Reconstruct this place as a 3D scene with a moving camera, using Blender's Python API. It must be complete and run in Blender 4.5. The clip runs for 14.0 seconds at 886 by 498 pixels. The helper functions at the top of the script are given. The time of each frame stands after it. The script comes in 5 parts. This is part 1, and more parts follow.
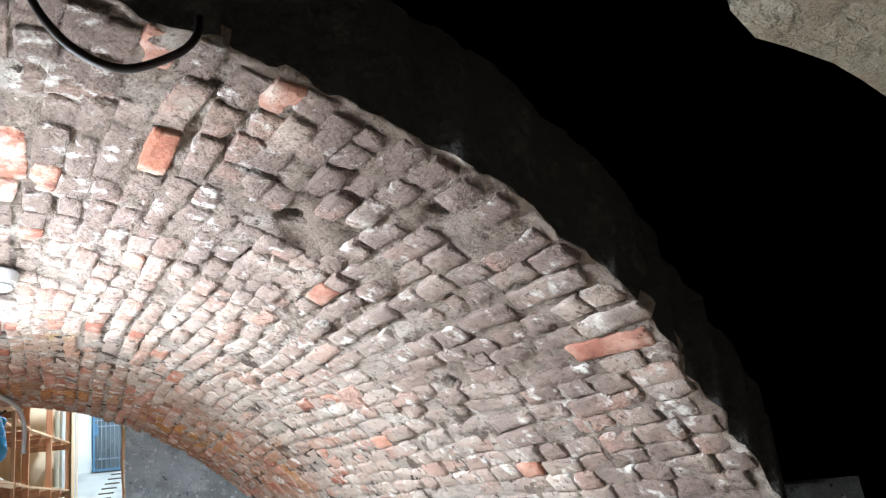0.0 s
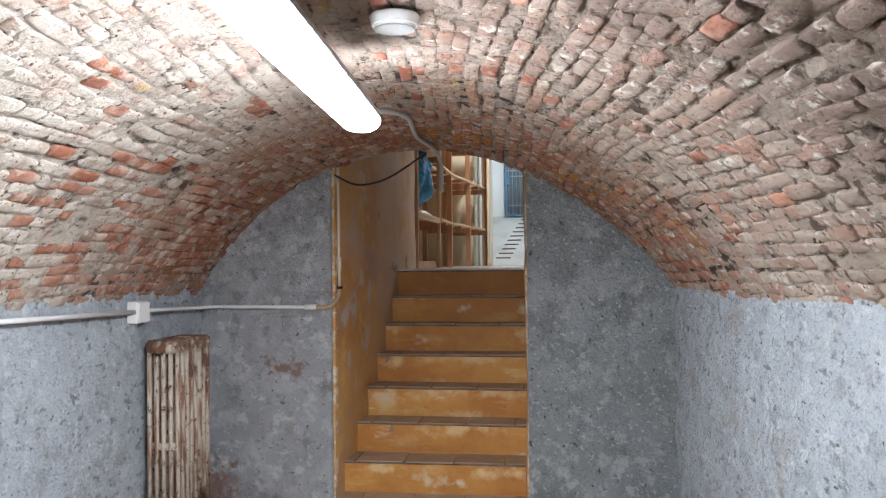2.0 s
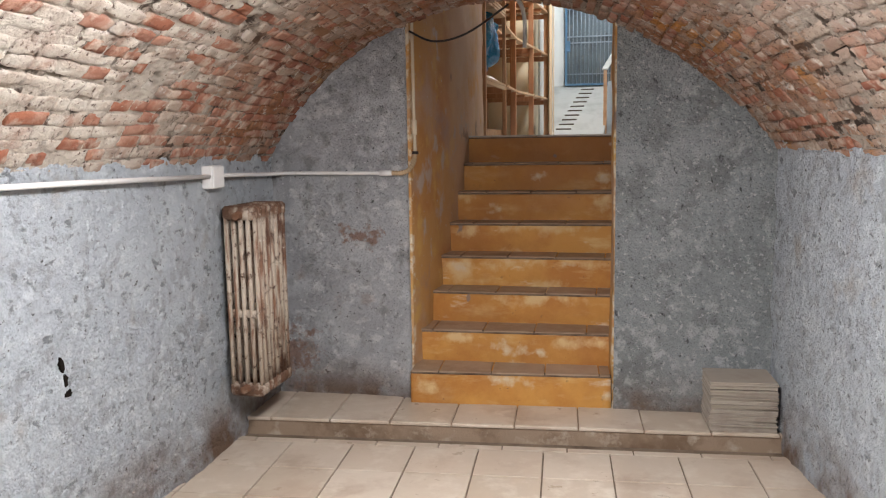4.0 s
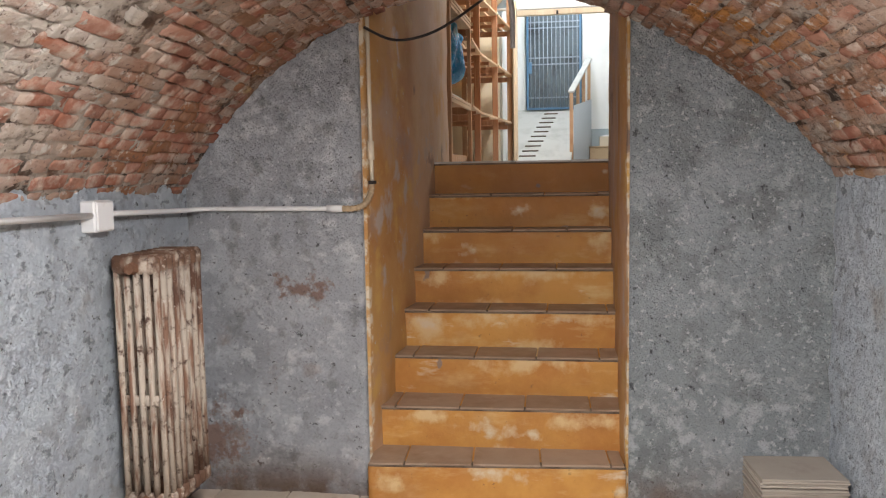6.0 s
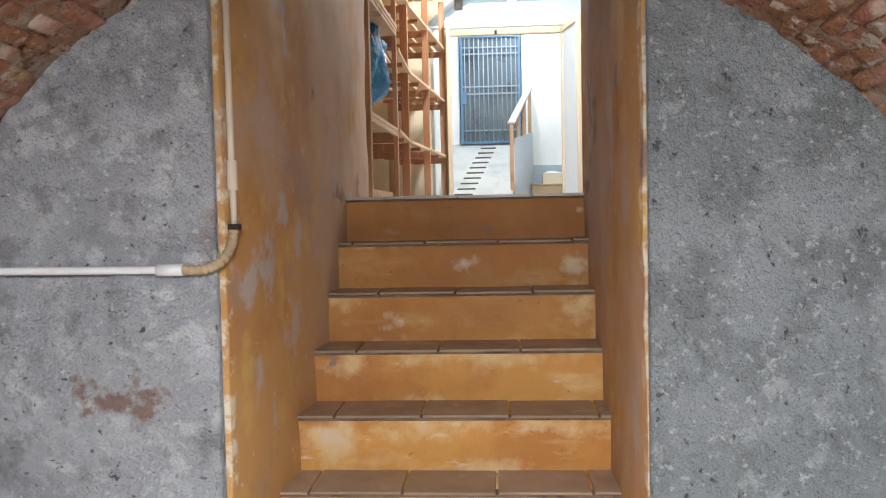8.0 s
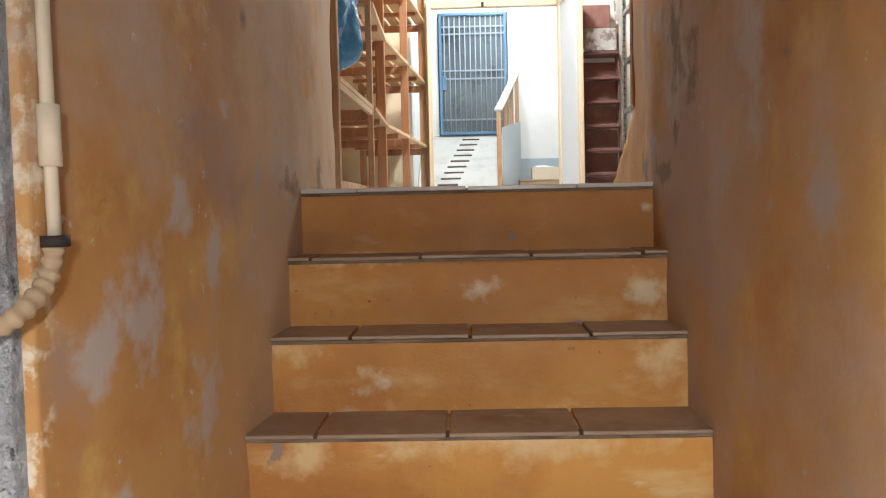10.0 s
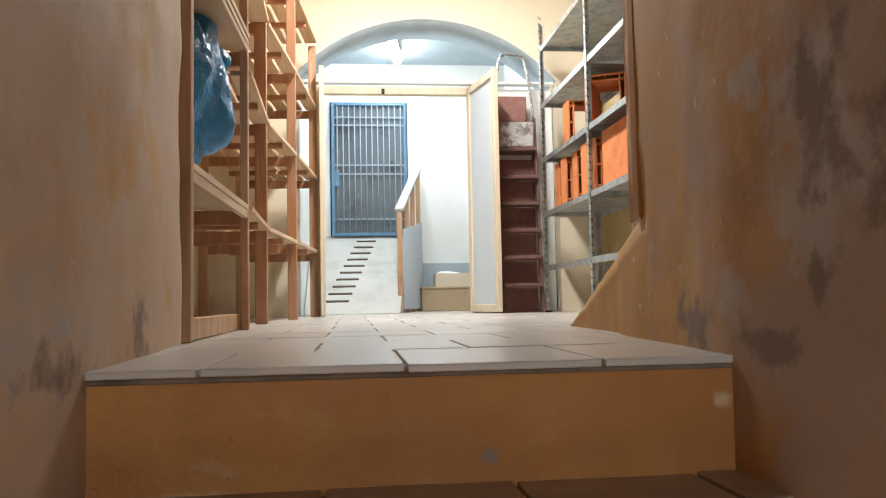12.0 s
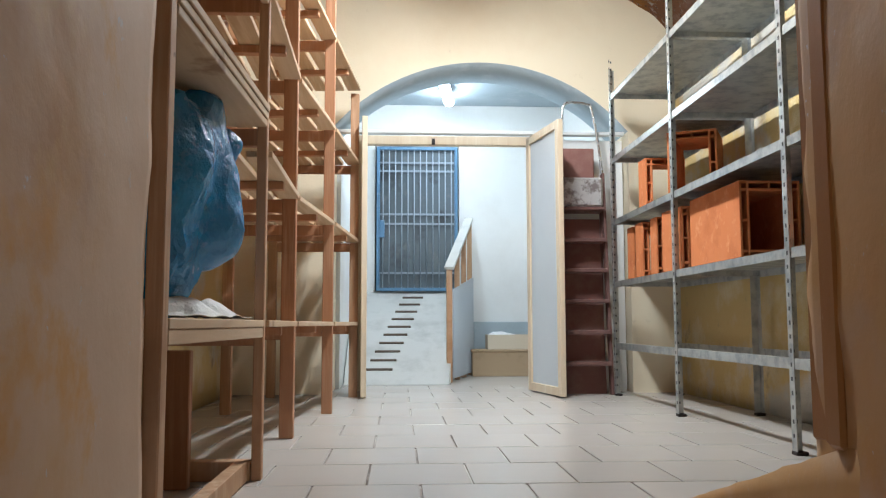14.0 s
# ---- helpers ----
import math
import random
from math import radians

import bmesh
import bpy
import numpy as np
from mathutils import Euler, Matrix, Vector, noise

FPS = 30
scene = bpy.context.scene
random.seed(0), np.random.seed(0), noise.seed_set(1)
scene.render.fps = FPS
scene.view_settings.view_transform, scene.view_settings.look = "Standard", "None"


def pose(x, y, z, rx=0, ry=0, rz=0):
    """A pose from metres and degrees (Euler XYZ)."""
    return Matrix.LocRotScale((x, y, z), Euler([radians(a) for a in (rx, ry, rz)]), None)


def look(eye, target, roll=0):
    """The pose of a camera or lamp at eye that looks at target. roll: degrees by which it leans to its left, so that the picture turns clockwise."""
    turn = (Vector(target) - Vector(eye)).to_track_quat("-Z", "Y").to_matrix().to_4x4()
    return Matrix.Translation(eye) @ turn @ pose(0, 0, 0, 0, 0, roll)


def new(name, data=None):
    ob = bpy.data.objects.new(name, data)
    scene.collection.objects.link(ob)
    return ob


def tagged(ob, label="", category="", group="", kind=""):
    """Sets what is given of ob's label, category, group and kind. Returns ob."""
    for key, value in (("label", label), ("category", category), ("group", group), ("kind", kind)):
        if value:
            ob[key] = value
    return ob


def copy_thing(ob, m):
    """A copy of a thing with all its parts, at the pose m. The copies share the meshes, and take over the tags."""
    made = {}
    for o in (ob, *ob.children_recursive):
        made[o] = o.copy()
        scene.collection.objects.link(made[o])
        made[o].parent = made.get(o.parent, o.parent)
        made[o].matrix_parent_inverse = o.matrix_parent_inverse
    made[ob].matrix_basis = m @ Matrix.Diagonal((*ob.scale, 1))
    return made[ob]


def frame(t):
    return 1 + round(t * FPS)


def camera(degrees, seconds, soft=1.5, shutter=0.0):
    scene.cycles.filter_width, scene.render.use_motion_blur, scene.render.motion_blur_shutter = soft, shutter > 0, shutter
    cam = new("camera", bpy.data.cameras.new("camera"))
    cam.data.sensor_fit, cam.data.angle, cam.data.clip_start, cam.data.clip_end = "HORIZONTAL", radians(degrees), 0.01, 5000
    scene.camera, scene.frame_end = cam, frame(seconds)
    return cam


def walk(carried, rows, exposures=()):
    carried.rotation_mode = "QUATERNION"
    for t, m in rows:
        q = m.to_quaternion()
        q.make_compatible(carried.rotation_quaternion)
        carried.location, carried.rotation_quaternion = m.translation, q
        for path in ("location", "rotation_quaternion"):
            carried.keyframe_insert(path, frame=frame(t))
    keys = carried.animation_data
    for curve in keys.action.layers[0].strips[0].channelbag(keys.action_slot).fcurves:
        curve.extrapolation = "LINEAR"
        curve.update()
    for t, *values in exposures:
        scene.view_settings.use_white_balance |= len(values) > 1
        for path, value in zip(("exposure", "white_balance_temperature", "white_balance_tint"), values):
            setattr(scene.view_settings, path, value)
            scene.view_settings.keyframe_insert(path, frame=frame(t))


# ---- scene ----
cam = camera(57.1, 14.0, soft=1.2)
METRES, EYE, TILT, LEAN, TURN = 5.71, 1.6, 0.0, 0.0, -1.0
PATH = [
    (0, (0.792, -0.214, 1.68), (1.437, 1.599, 2.226), -6.8),
    (0.5, (0.819, -0.059, 1.718), (0.985, 1.863, 2.248), -3.8),
    (1, (0.832, -0.09, 1.705), (0.704, 1.864, 2.111), -2.4),
    (1.5, (0.862, -0.125, 1.671), (0.6, 1.842, 1.92), -1.1),
    (2, (0.845, -0.105, 1.648), (0.521, 1.868, 1.683), -0.6),
    (2.5, (0.835, -0.096, 1.621), (0.473, 1.865, 1.471), -0.7),
    (2.7, (0.833, -0.101, 1.615), (0.443, 1.849, 1.405), -0.6),
    (4.8, (0.503, 0.343, 1.556), (0.06, 2.276, 1.292), -1.0),
    (5, (0.525, 0.435, 1.569), (0.074, 2.368, 1.322), -0.9),
    (5.5, (0.439, 0.694, 1.552), (0.007, 2.632, 1.311), 0.5),
    (6, (0.324, 1.013, 1.562), (0.019, 2.98, 1.368), -1.0),
    (6.5, (0.298, 1.32, 1.55), (0.059, 3.296, 1.364), -1.0),
    (7, (0.282, 1.638, 1.541), (0.04, 3.617, 1.373), -0.6),
    (7.5, (0.199, 1.986, 1.555), (-0.015, 3.972, 1.45), -0.8),
    (8, (0.19, 2.321, 1.545), (0.054, 4.315, 1.45), -1.2),
    (8.2, (0.199, 2.448, 1.555), (0.074, 4.441, 1.455), -1.1),
    (10.3, (-0.029, 3.61, 1.543), (-0.071, 5.607, 1.445), -1.2),
    (10.5, (-0.062, 3.741, 1.557), (-0.083, 5.739, 1.48), -1.1),
    (11, (-0.102, 3.973, 1.617), (0.026, 5.968, 1.666), -1.2),
    (11.5, (-0.074, 4.261, 1.656), (0.133, 6.245, 1.798), -1.5),
    (12, (-0.058, 4.476, 1.702), (0.164, 6.46, 1.83), -1.1),
    (12.5, (-0.067, 4.665, 1.788), (0.152, 6.65, 1.896), -2.3),
    (13, (-0.053, 4.81, 1.879), (0.153, 6.794, 2.033), -1.7),
    (13.5, (-0.022, 4.984, 1.987), (0.094, 6.972, 2.166), -0.5),
    (14, (-0.04, 5.121, 2.072), (0.067, 7.11, 2.255), -0.1),
]
walk(cam, [(t, look(eye, target, roll)) for t, eye, target, roll in PATH],
     exposures=[(0, 0.98, 5850, 5), (0.5, 0.40, 5950, 7), (1, 0.10, 6100, 9), (2, 0.10, 6350, 10), (2.5, 0.16, 6600, 11), (5, 0.22, 7050, 14), (6.5, 0.56, 6800, 12), (8, 0.88, 6500, 10),
                (10.5, 0.96, 6950, 11), (11.5, 0.80, 6850, 10), (12, 0.70, 6850, 10), (12.5, 0.58, 6600, 10), (13, 0.44, 6250, 8), (14, 0.27, 6150, 8)])

# ---- world and exposure ----
world = bpy.data.worlds.new("night")
world.use_nodes = True
scene.world = world
world.node_tree.nodes["Background"].inputs[0].default_value = (0.6, 0.75, 1.0, 1)
world.node_tree.nodes["Background"].inputs[1].default_value = 0.0

LAMP_CELLAR, LAMP_UPPER, LAMP_BACK = 188.0, 130.0, 70.0

# ---- materials ----


def socket(tree, kind, **props):
    n = tree.nodes.new(kind)
    if "data_type" in props:
        n.data_type = props["data_type"]
    if "interpolation_type" in props:
        n.interpolation_type = props["interpolation_type"]
    if "operation" in props:
        n.operation = props["operation"]
    if "clamp" in props:
        n.clamp = props["clamp"]
    return n


def mask(tree, where, scale, lo, hi, detail=6.0, stretch=(1, 1, 1), shift=0.0):
    """A noise mask from 0 to 1 between the noise values lo and hi."""
    mapping = socket(tree, "ShaderNodeMapping")
    mapping.inputs["Scale"].default_value = stretch
    mapping.inputs["Location"].default_value = (shift, shift * 1.7, shift * 0.6)
    tree.links.new(where, mapping.inputs["Vector"])
    n = socket(tree, "ShaderNodeTexNoise")
    n.inputs["Scale"].default_value, n.inputs["Detail"].default_value, n.inputs["Roughness"].default_value = scale, detail, 0.62
    tree.links.new(mapping.outputs[0], n.inputs["Vector"])
    r = socket(tree, "ShaderNodeMapRange", clamp=True)
    r.inputs["From Min"].default_value, r.inputs["From Max"].default_value = lo, hi
    tree.links.new(n.outputs[0], r.inputs["Value"])
    return r.outputs[0]


def blots(tree, where, axes, ragged, soft, places, shift):
    """A mask of ragged worn spots: places of (u, v, width, height) on the plane of two axes."""
    near = None
    for u, v, w, h in places:
        centre, scale = [0.0, 0.0, 0.0], [0.0, 0.0, 0.0]
        centre[axes[0]], centre[axes[1]] = u, v
        scale[axes[0]], scale[axes[1]] = 2 / w, 2 / h
        off = socket(tree, "ShaderNodeVectorMath", operation="SUBTRACT")
        off.inputs[1].default_value = centre
        tree.links.new(where, off.inputs[0])
        fit = socket(tree, "ShaderNodeVectorMath", operation="MULTIPLY")
        fit.inputs[1].default_value = scale
        tree.links.new(off.outputs[0], fit.inputs[0])
        far = socket(tree, "ShaderNodeVectorMath", operation="LENGTH")
        tree.links.new(fit.outputs[0], far.inputs[0])
        out = far.outputs["Value"]
        if near:
            least = socket(tree, "ShaderNodeMath", operation="MINIMUM")
            tree.links.new(near, least.inputs[0])
            tree.links.new(out, least.inputs[1])
            out = least.outputs[0]
        near = out
    rough = socket(tree, "ShaderNodeMath", operation="MULTIPLY_ADD")
    tree.links.new(mask(tree, where, ragged, 0.25, 0.75, 8.0, (1, 1, 1), shift), rough.inputs[0])
    rough.inputs[1].default_value = 1.7
    tree.links.new(near, rough.inputs[2])
    edge = socket(tree, "ShaderNodeMapRange", clamp=True)
    edge.inputs["From Min"].default_value, edge.inputs["From Max"].default_value = 1.55, 1.55 - soft
    tree.links.new(rough.outputs[0], edge.inputs["Value"])
    return edge.outputs[0]


def surface(name, base, layers=(), rough=0.8, rough_var=0.1, metal=0.0, bumps=(), random_by="", random_cols=(), value_var=0.0, spec=0.4, local=False, spots=()):
    """base colour; layers of (colour, scale, lo, hi[, stretch[, (axis, from, to) of the stretch it fades in over...]]);
    bumps of (scale, strength, metres).
    """
    m = bpy.data.materials.new(name)
    m.use_nodes = True
    t = m.node_tree
    b = t.nodes["Principled BSDF"]
    if local:
        where = socket(t, "ShaderNodeTexCoord").outputs["Object"]
    else:
        where = socket(t, "ShaderNodeNewGeometry").outputs["Position"]
    col = socket(t, "ShaderNodeRGB")
    col.outputs[0].default_value = (*base, 1)
    out = col.outputs[0]
    if random_by:
        rnd = socket(t, "ShaderNodeObjectInfo").outputs["Random"] if random_by == "object" else socket(t, "ShaderNodeNewGeometry").outputs["Random Per Island"]
        ramp = socket(t, "ShaderNodeValToRGB")
        e = ramp.color_ramp.elements
        while len(e) < len(random_cols):
            e.new(0.5)
        for i, c in enumerate(random_cols):
            e[i].position = i / (len(random_cols) - 1)
            e[i].color = (*c, 1)
        t.links.new(rnd, ramp.inputs[0])
        out = ramp.outputs[0]
    for i, layer in enumerate(layers):
        colour, scale, lo, hi = layer[:4]
        stretch = layer[4] if len(layer) > 4 else (1, 1, 1)
        mix = socket(t, "ShaderNodeMix", data_type="RGBA")
        amount = mask(t, where, scale, lo, hi, 7.0, stretch, 3.1 * i + len(name))
        for axis, near, far in layer[5:]:
            xyz = socket(t, "ShaderNodeSeparateXYZ")
            t.links.new(where, xyz.inputs[0])
            span = socket(t, "ShaderNodeMapRange", clamp=True, interpolation_type="SMOOTHSTEP")
            span.inputs["From Min"].default_value, span.inputs["From Max"].default_value = near, far
            t.links.new(xyz.outputs[axis], span.inputs["Value"])
            times = socket(t, "ShaderNodeMath", operation="MULTIPLY")
            t.links.new(amount, times.inputs[0])
            t.links.new(span.outputs[0], times.inputs[1])
            amount = times.outputs[0]
        t.links.new(amount, mix.inputs[0])
        t.links.new(out, mix.inputs[6])
        mix.inputs[7].default_value = (*colour, 1)
        out = mix.outputs[2]
    for i, (colour, axes, ragged, soft, places) in enumerate(spots):
        mix = socket(t, "ShaderNodeMix", data_type="RGBA")
        t.links.new(blots(t, where, axes, ragged, soft, places, 2.3 * i + len(name)), mix.inputs[0])
        t.links.new(out, mix.inputs[6])
        mix.inputs[7].default_value = (*colour, 1)
        out = mix.outputs[2]
    if value_var:
        hsv = socket(t, "ShaderNodeHueSaturation")
        r = socket(t, "ShaderNodeMapRange")
        r.inputs["To Min"].default_value, r.inputs["To Max"].default_value = 1 - value_var, 1 + value_var
        t.links.new(mask(t, where, 1.3, 0.3, 0.7, 5.0, (1, 1, 1), 9.0), r.inputs["Value"])
        t.links.new(r.outputs[0], hsv.inputs["Value"])
        t.links.new(out, hsv.inputs["Color"])
        out = hsv.outputs[0]
    t.links.new(out, b.inputs["Base Color"])
    r = socket(t, "ShaderNodeMapRange")
    r.inputs["To Min"].default_value, r.inputs["To Max"].default_value = max(0.03, rough - rough_var), min(1.0, rough + rough_var)
    t.links.new(mask(t, where, 9.0, 0.3, 0.7, 4.0, (1, 1, 1), 5.0), r.inputs["Value"])
    t.links.new(r.outputs[0], b.inputs["Roughness"])
    b.inputs["Metallic"].default_value = metal
    b.inputs["Specular IOR Level"].default_value = spec
    normal = None
    for i, (scale, strength, dist) in enumerate(bumps):
        bump = socket(t, "ShaderNodeBump")
        bump.inputs["Strength"].default_value, bump.inputs["Distance"].default_value = strength, dist
        t.links.new(mask(t, where, scale, 0.2, 0.8, 6.0, (1, 1, 1), 7.0 + i), bump.inputs["Height"])
        if normal:
            t.links.new(normal, bump.inputs["Normal"])
        normal = bump.outputs[0]
    if normal:
        t.links.new(normal, b.inputs["Normal"])
    return m


def glow(name, colour, strength):
    m = bpy.data.materials.new(name)
    m.use_nodes = True
    b = m.node_tree.nodes["Principled BSDF"]
    b.inputs["Base Color"].default_value = (0.8, 0.8, 0.8, 1)
    b.inputs["Emission Color"].default_value = (*colour, 1)
    b.inputs["Emission Strength"].default_value = strength
    return m


ONE = (1, 1, 1)
# Left limewash whitened and right mouth darkened: lamp light put into the colour.
M_BRICK = surface("limewashed_brick", (0.4, 0.25, 0.2),
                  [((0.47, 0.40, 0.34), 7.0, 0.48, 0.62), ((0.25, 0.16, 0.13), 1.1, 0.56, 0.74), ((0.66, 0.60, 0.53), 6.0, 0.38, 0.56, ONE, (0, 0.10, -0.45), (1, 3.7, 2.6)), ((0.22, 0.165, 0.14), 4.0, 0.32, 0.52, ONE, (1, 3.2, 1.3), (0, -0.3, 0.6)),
                   ((0.34, 0.16, 0.09), 2.2, 0.40, 0.56, ONE, (1, 2.9, 3.9)), ((0.46, 0.21, 0.07), 1.6, 0.50, 0.60, ONE, (1, 2.6, 3.4), (0, -0.2, 0.3)),
                   ((0.64, 0.59, 0.53), 16.0, 0.56, 0.66), ((0.16, 0.11, 0.09), 44.0, 0.575, 0.66), ((0.52, 0.38, 0.16), 2.1, 0.66, 0.72)],
                  rough=0.95, rough_var=0.04, bumps=((26, 0.6, 0.012), (70, 0.9, 0.010), (190, 0.8, 0.004)), random_by="island",
                  random_cols=((0.46, 0.35, 0.29), (0.53, 0.44, 0.37), (0.43, 0.27, 0.21), (0.48, 0.30, 0.23), (0.49, 0.40, 0.33), (0.36, 0.25, 0.20), (0.52, 0.43, 0.36)), spec=0.06)
M_REDBRICK = surface("bare_red_brick", (0.36, 0.14, 0.08),
                     [((0.42, 0.24, 0.18), 9.0, 0.46, 0.62), ((0.18, 0.08, 0.055), 7.0, 0.54, 0.66), ((0.50, 0.39, 0.32), 8.0, 0.50, 0.62), ((0.12, 0.06, 0.045), 40.0, 0.62, 0.72)],
                     rough=0.93, rough_var=0.05, bumps=((30, 0.5, 0.010), (90, 0.7, 0.006), (220, 0.5, 0.002)), random_by="island", random_cols=((0.33, 0.13, 0.08), (0.28, 0.12, 0.085), (0.39, 0.20, 0.14)), spec=0.08)
# Mortar carries the same painted light: paler at left, darker at the right mouth.
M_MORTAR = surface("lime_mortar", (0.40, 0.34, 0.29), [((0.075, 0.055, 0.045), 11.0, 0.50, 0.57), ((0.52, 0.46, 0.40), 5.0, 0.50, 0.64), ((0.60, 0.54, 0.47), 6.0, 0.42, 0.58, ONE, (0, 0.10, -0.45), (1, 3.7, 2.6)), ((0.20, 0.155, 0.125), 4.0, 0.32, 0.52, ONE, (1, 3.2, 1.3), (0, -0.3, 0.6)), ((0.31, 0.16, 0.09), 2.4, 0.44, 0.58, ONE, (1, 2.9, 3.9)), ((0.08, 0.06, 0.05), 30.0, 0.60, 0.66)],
                   rough=0.96, rough_var=0.03, bumps=((40, 0.8, 0.016), (110, 0.8, 0.008), (240, 0.6, 0.003)), spec=0.06)
# Stone coloured near black to stand in for the unlit side of the mouth.
M_SHADE_STONE = surface("sooty_stone", (0.045, 0.042, 0.038), [((0.09, 0.08, 0.07), 8.0, 0.55, 0.7)], rough=0.97, rough_var=0.02, bumps=((20, 0.9, 0.02),), spec=0.05)
M_STONE = surface("dark_stone", (0.16, 0.15, 0.13), [((0.30, 0.27, 0.22), 6.0, 0.5, 0.7), ((0.06, 0.06, 0.05), 12.0, 0.5, 0.7)], rough=0.95, rough_var=0.04, bumps=((20, 0.9, 0.02), (120, 0.8, 0.004)), spec=0.1)
M_PALESTONE = surface("pale_rough_stone", (0.42, 0.37, 0.28), [((0.30, 0.25, 0.18), 9.0, 0.48, 0.66), ((0.50, 0.46, 0.38), 22.0, 0.54, 0.7)], rough=0.95, rough_var=0.04, bumps=((30, 0.9, 0.02), (120, 0.8, 0.005)), spec=0.1)
RENDER_BUMPS = ((9, 0.9, 0.06), (24, 1.0, 0.045), (60, 0.9, 0.012), (150, 0.6, 0.003))
FOOT_STAIN = ((0.22, 0.145, 0.105), 3.0, 0.36, 0.58, ONE, (2, 0.40, 0.10))
M_RENDER = surface("rough_pale_blue_render", (0.55, 0.60, 0.66),
                   [((0.60, 0.655, 0.71), 5.0, 0.44, 0.60), ((0.45, 0.485, 0.53), 10.0, 0.53, 0.63), ((0.68, 0.73, 0.78), 13.0, 0.54, 0.62, (1, 1, 1.2)), ((0.31, 0.335, 0.37), 17.0, 0.58, 0.65, (1, 1, 1.4)), ((0.12, 0.125, 0.13), 27.0, 0.64, 0.69, (1, 1, 1.3)), ((0.45, 0.43, 0.42), 2.4, 0.60, 0.72), FOOT_STAIN],
                   rough=0.95, rough_var=0.04, bumps=RENDER_BUMPS, spec=0.10)
M_RENDER_END = surface("mottled_blue_grey_render", (0.53, 0.55, 0.585),
                       [((0.41, 0.425, 0.455), 2.6, 0.44, 0.64), ((0.62, 0.64, 0.67), 6.0, 0.50, 0.60), ((0.74, 0.75, 0.77), 11.0, 0.54, 0.64, (1, 1, 1.2)), ((0.36, 0.365, 0.38), 9.0, 0.55, 0.66), ((0.15, 0.15, 0.155), 30.0, 0.63, 0.69, (1, 1, 1.3)), ((0.76, 0.77, 0.79), 34.0, 0.62, 0.68), ((0.40, 0.33, 0.30), 3.0, 0.62, 0.72), FOOT_STAIN],
                       rough=0.95, rough_var=0.04, bumps=RENDER_BUMPS, spec=0.10,
                       spots=(((0.36, 0.25, 0.215), (0, 2), 22.0, 0.5, ((-0.80, 1.05, 0.30, 0.16), (-0.93, 1.07, 0.10, 0.14), (-1.28, 0.36, 0.5, 0.5))),))
M_TROWEL = surface("trowelled_grey_cement_render", (0.315, 0.345, 0.355),
                   [((0.39, 0.42, 0.435), 2.2, 0.46, 0.64), ((0.25, 0.27, 0.275), 6.0, 0.50, 0.64), ((0.45, 0.48, 0.49), 12.0, 0.56, 0.66), ((0.54, 0.565, 0.58), 15.0, 0.52, 0.62, ONE, (2, 0.95, 0.35)), ((0.54, 0.56, 0.57), 40.0, 0.58, 0.65), ((0.11, 0.115, 0.12), 28.0, 0.62, 0.67, (1, 1, 0.7)), ((0.30, 0.27, 0.245), 2.4, 0.60, 0.72), FOOT_STAIN],
                   rough=0.93, rough_var=0.05, bumps=((7, 0.8, 0.04), (20, 0.9, 0.035), (60, 1.0, 0.014), (170, 0.7, 0.004)), spec=0.12)


def ochre(name, spots=()):
    return surface(name, (0.51, 0.29, 0.11),
                      [((0.43, 0.20, 0.07), 1.9, 0.50, 0.66), ((0.47, 0.33, 0.24), 1.15, 0.53, 0.63), ((0.36, 0.25, 0.20), 2.3, 0.56, 0.68), ((0.56, 0.35, 0.12), 5.0, 0.54, 0.66),
                       ((0.56, 0.40, 0.28), 1.3, 0.28, 0.50, ONE, (1, 4.9, 5.6), (0, 0.05, -0.1)), ((0.43, 0.31, 0.25), 2.0, 0.42, 0.58, ONE, (1, 4.75, 5.1), (0, 0.0, 0.1)), ((0.52, 0.29, 0.11), 1.2, 0.34, 0.52, ONE, (1, 5.75, 6.05), (0, 0.0, 0.1)), ((0.56, 0.31, 0.11), 2.6, 0.58, 0.66, ONE, (1, 5.4, 5.8)),
                       ((0.66, 0.58, 0.45), 17.0, 0.47, 0.57, ONE, (1, 4.485, 4.462)),
                       ((0.47, 0.39, 0.33), 3.4, 0.645, 0.70), ((0.50, 0.46, 0.42), 22.0, 0.66, 0.70)],
                      rough=0.72, rough_var=0.12, bumps=((5, 0.22, 0.010), (60, 0.10, 0.0015)), spec=0.3, spots=spots)


GREY_LIME, DARK_MARK, PALE_RUB, SCUFF = (0.46, 0.39, 0.35), (0.26, 0.185, 0.145), (0.62, 0.43, 0.22), (0.60, 0.49, 0.34)
M_OCHRE = ochre("worn_ochre_plaster")
M_OCHRE_L = ochre("worn_ochre_plaster_peeling", (
    (GREY_LIME, (1, 2), 11.0, 0.60, ((4.70, 1.39, 0.27, 0.32), (4.95, 1.21, 0.22, 0.30), (4.86, 1.55, 0.15, 0.16), (4.58, 1.35, 0.20, 0.18), (5.02, 1.46, 0.14, 0.22), (4.62, 1.10, 0.14, 0.22), (4.75, 0.92, 0.10, 0.26), (5.32, 1.62, 0.10, 0.12), (5.1, 1.75, 0.10, 0.12))),
    (DARK_MARK, (1, 2), 13.0, 0.6, ((6.05, 1.655, 0.26, 0.20), (5.62, 1.62, 0.30, 0.12), (5.25, 1.98, 0.07, 0.10)))))
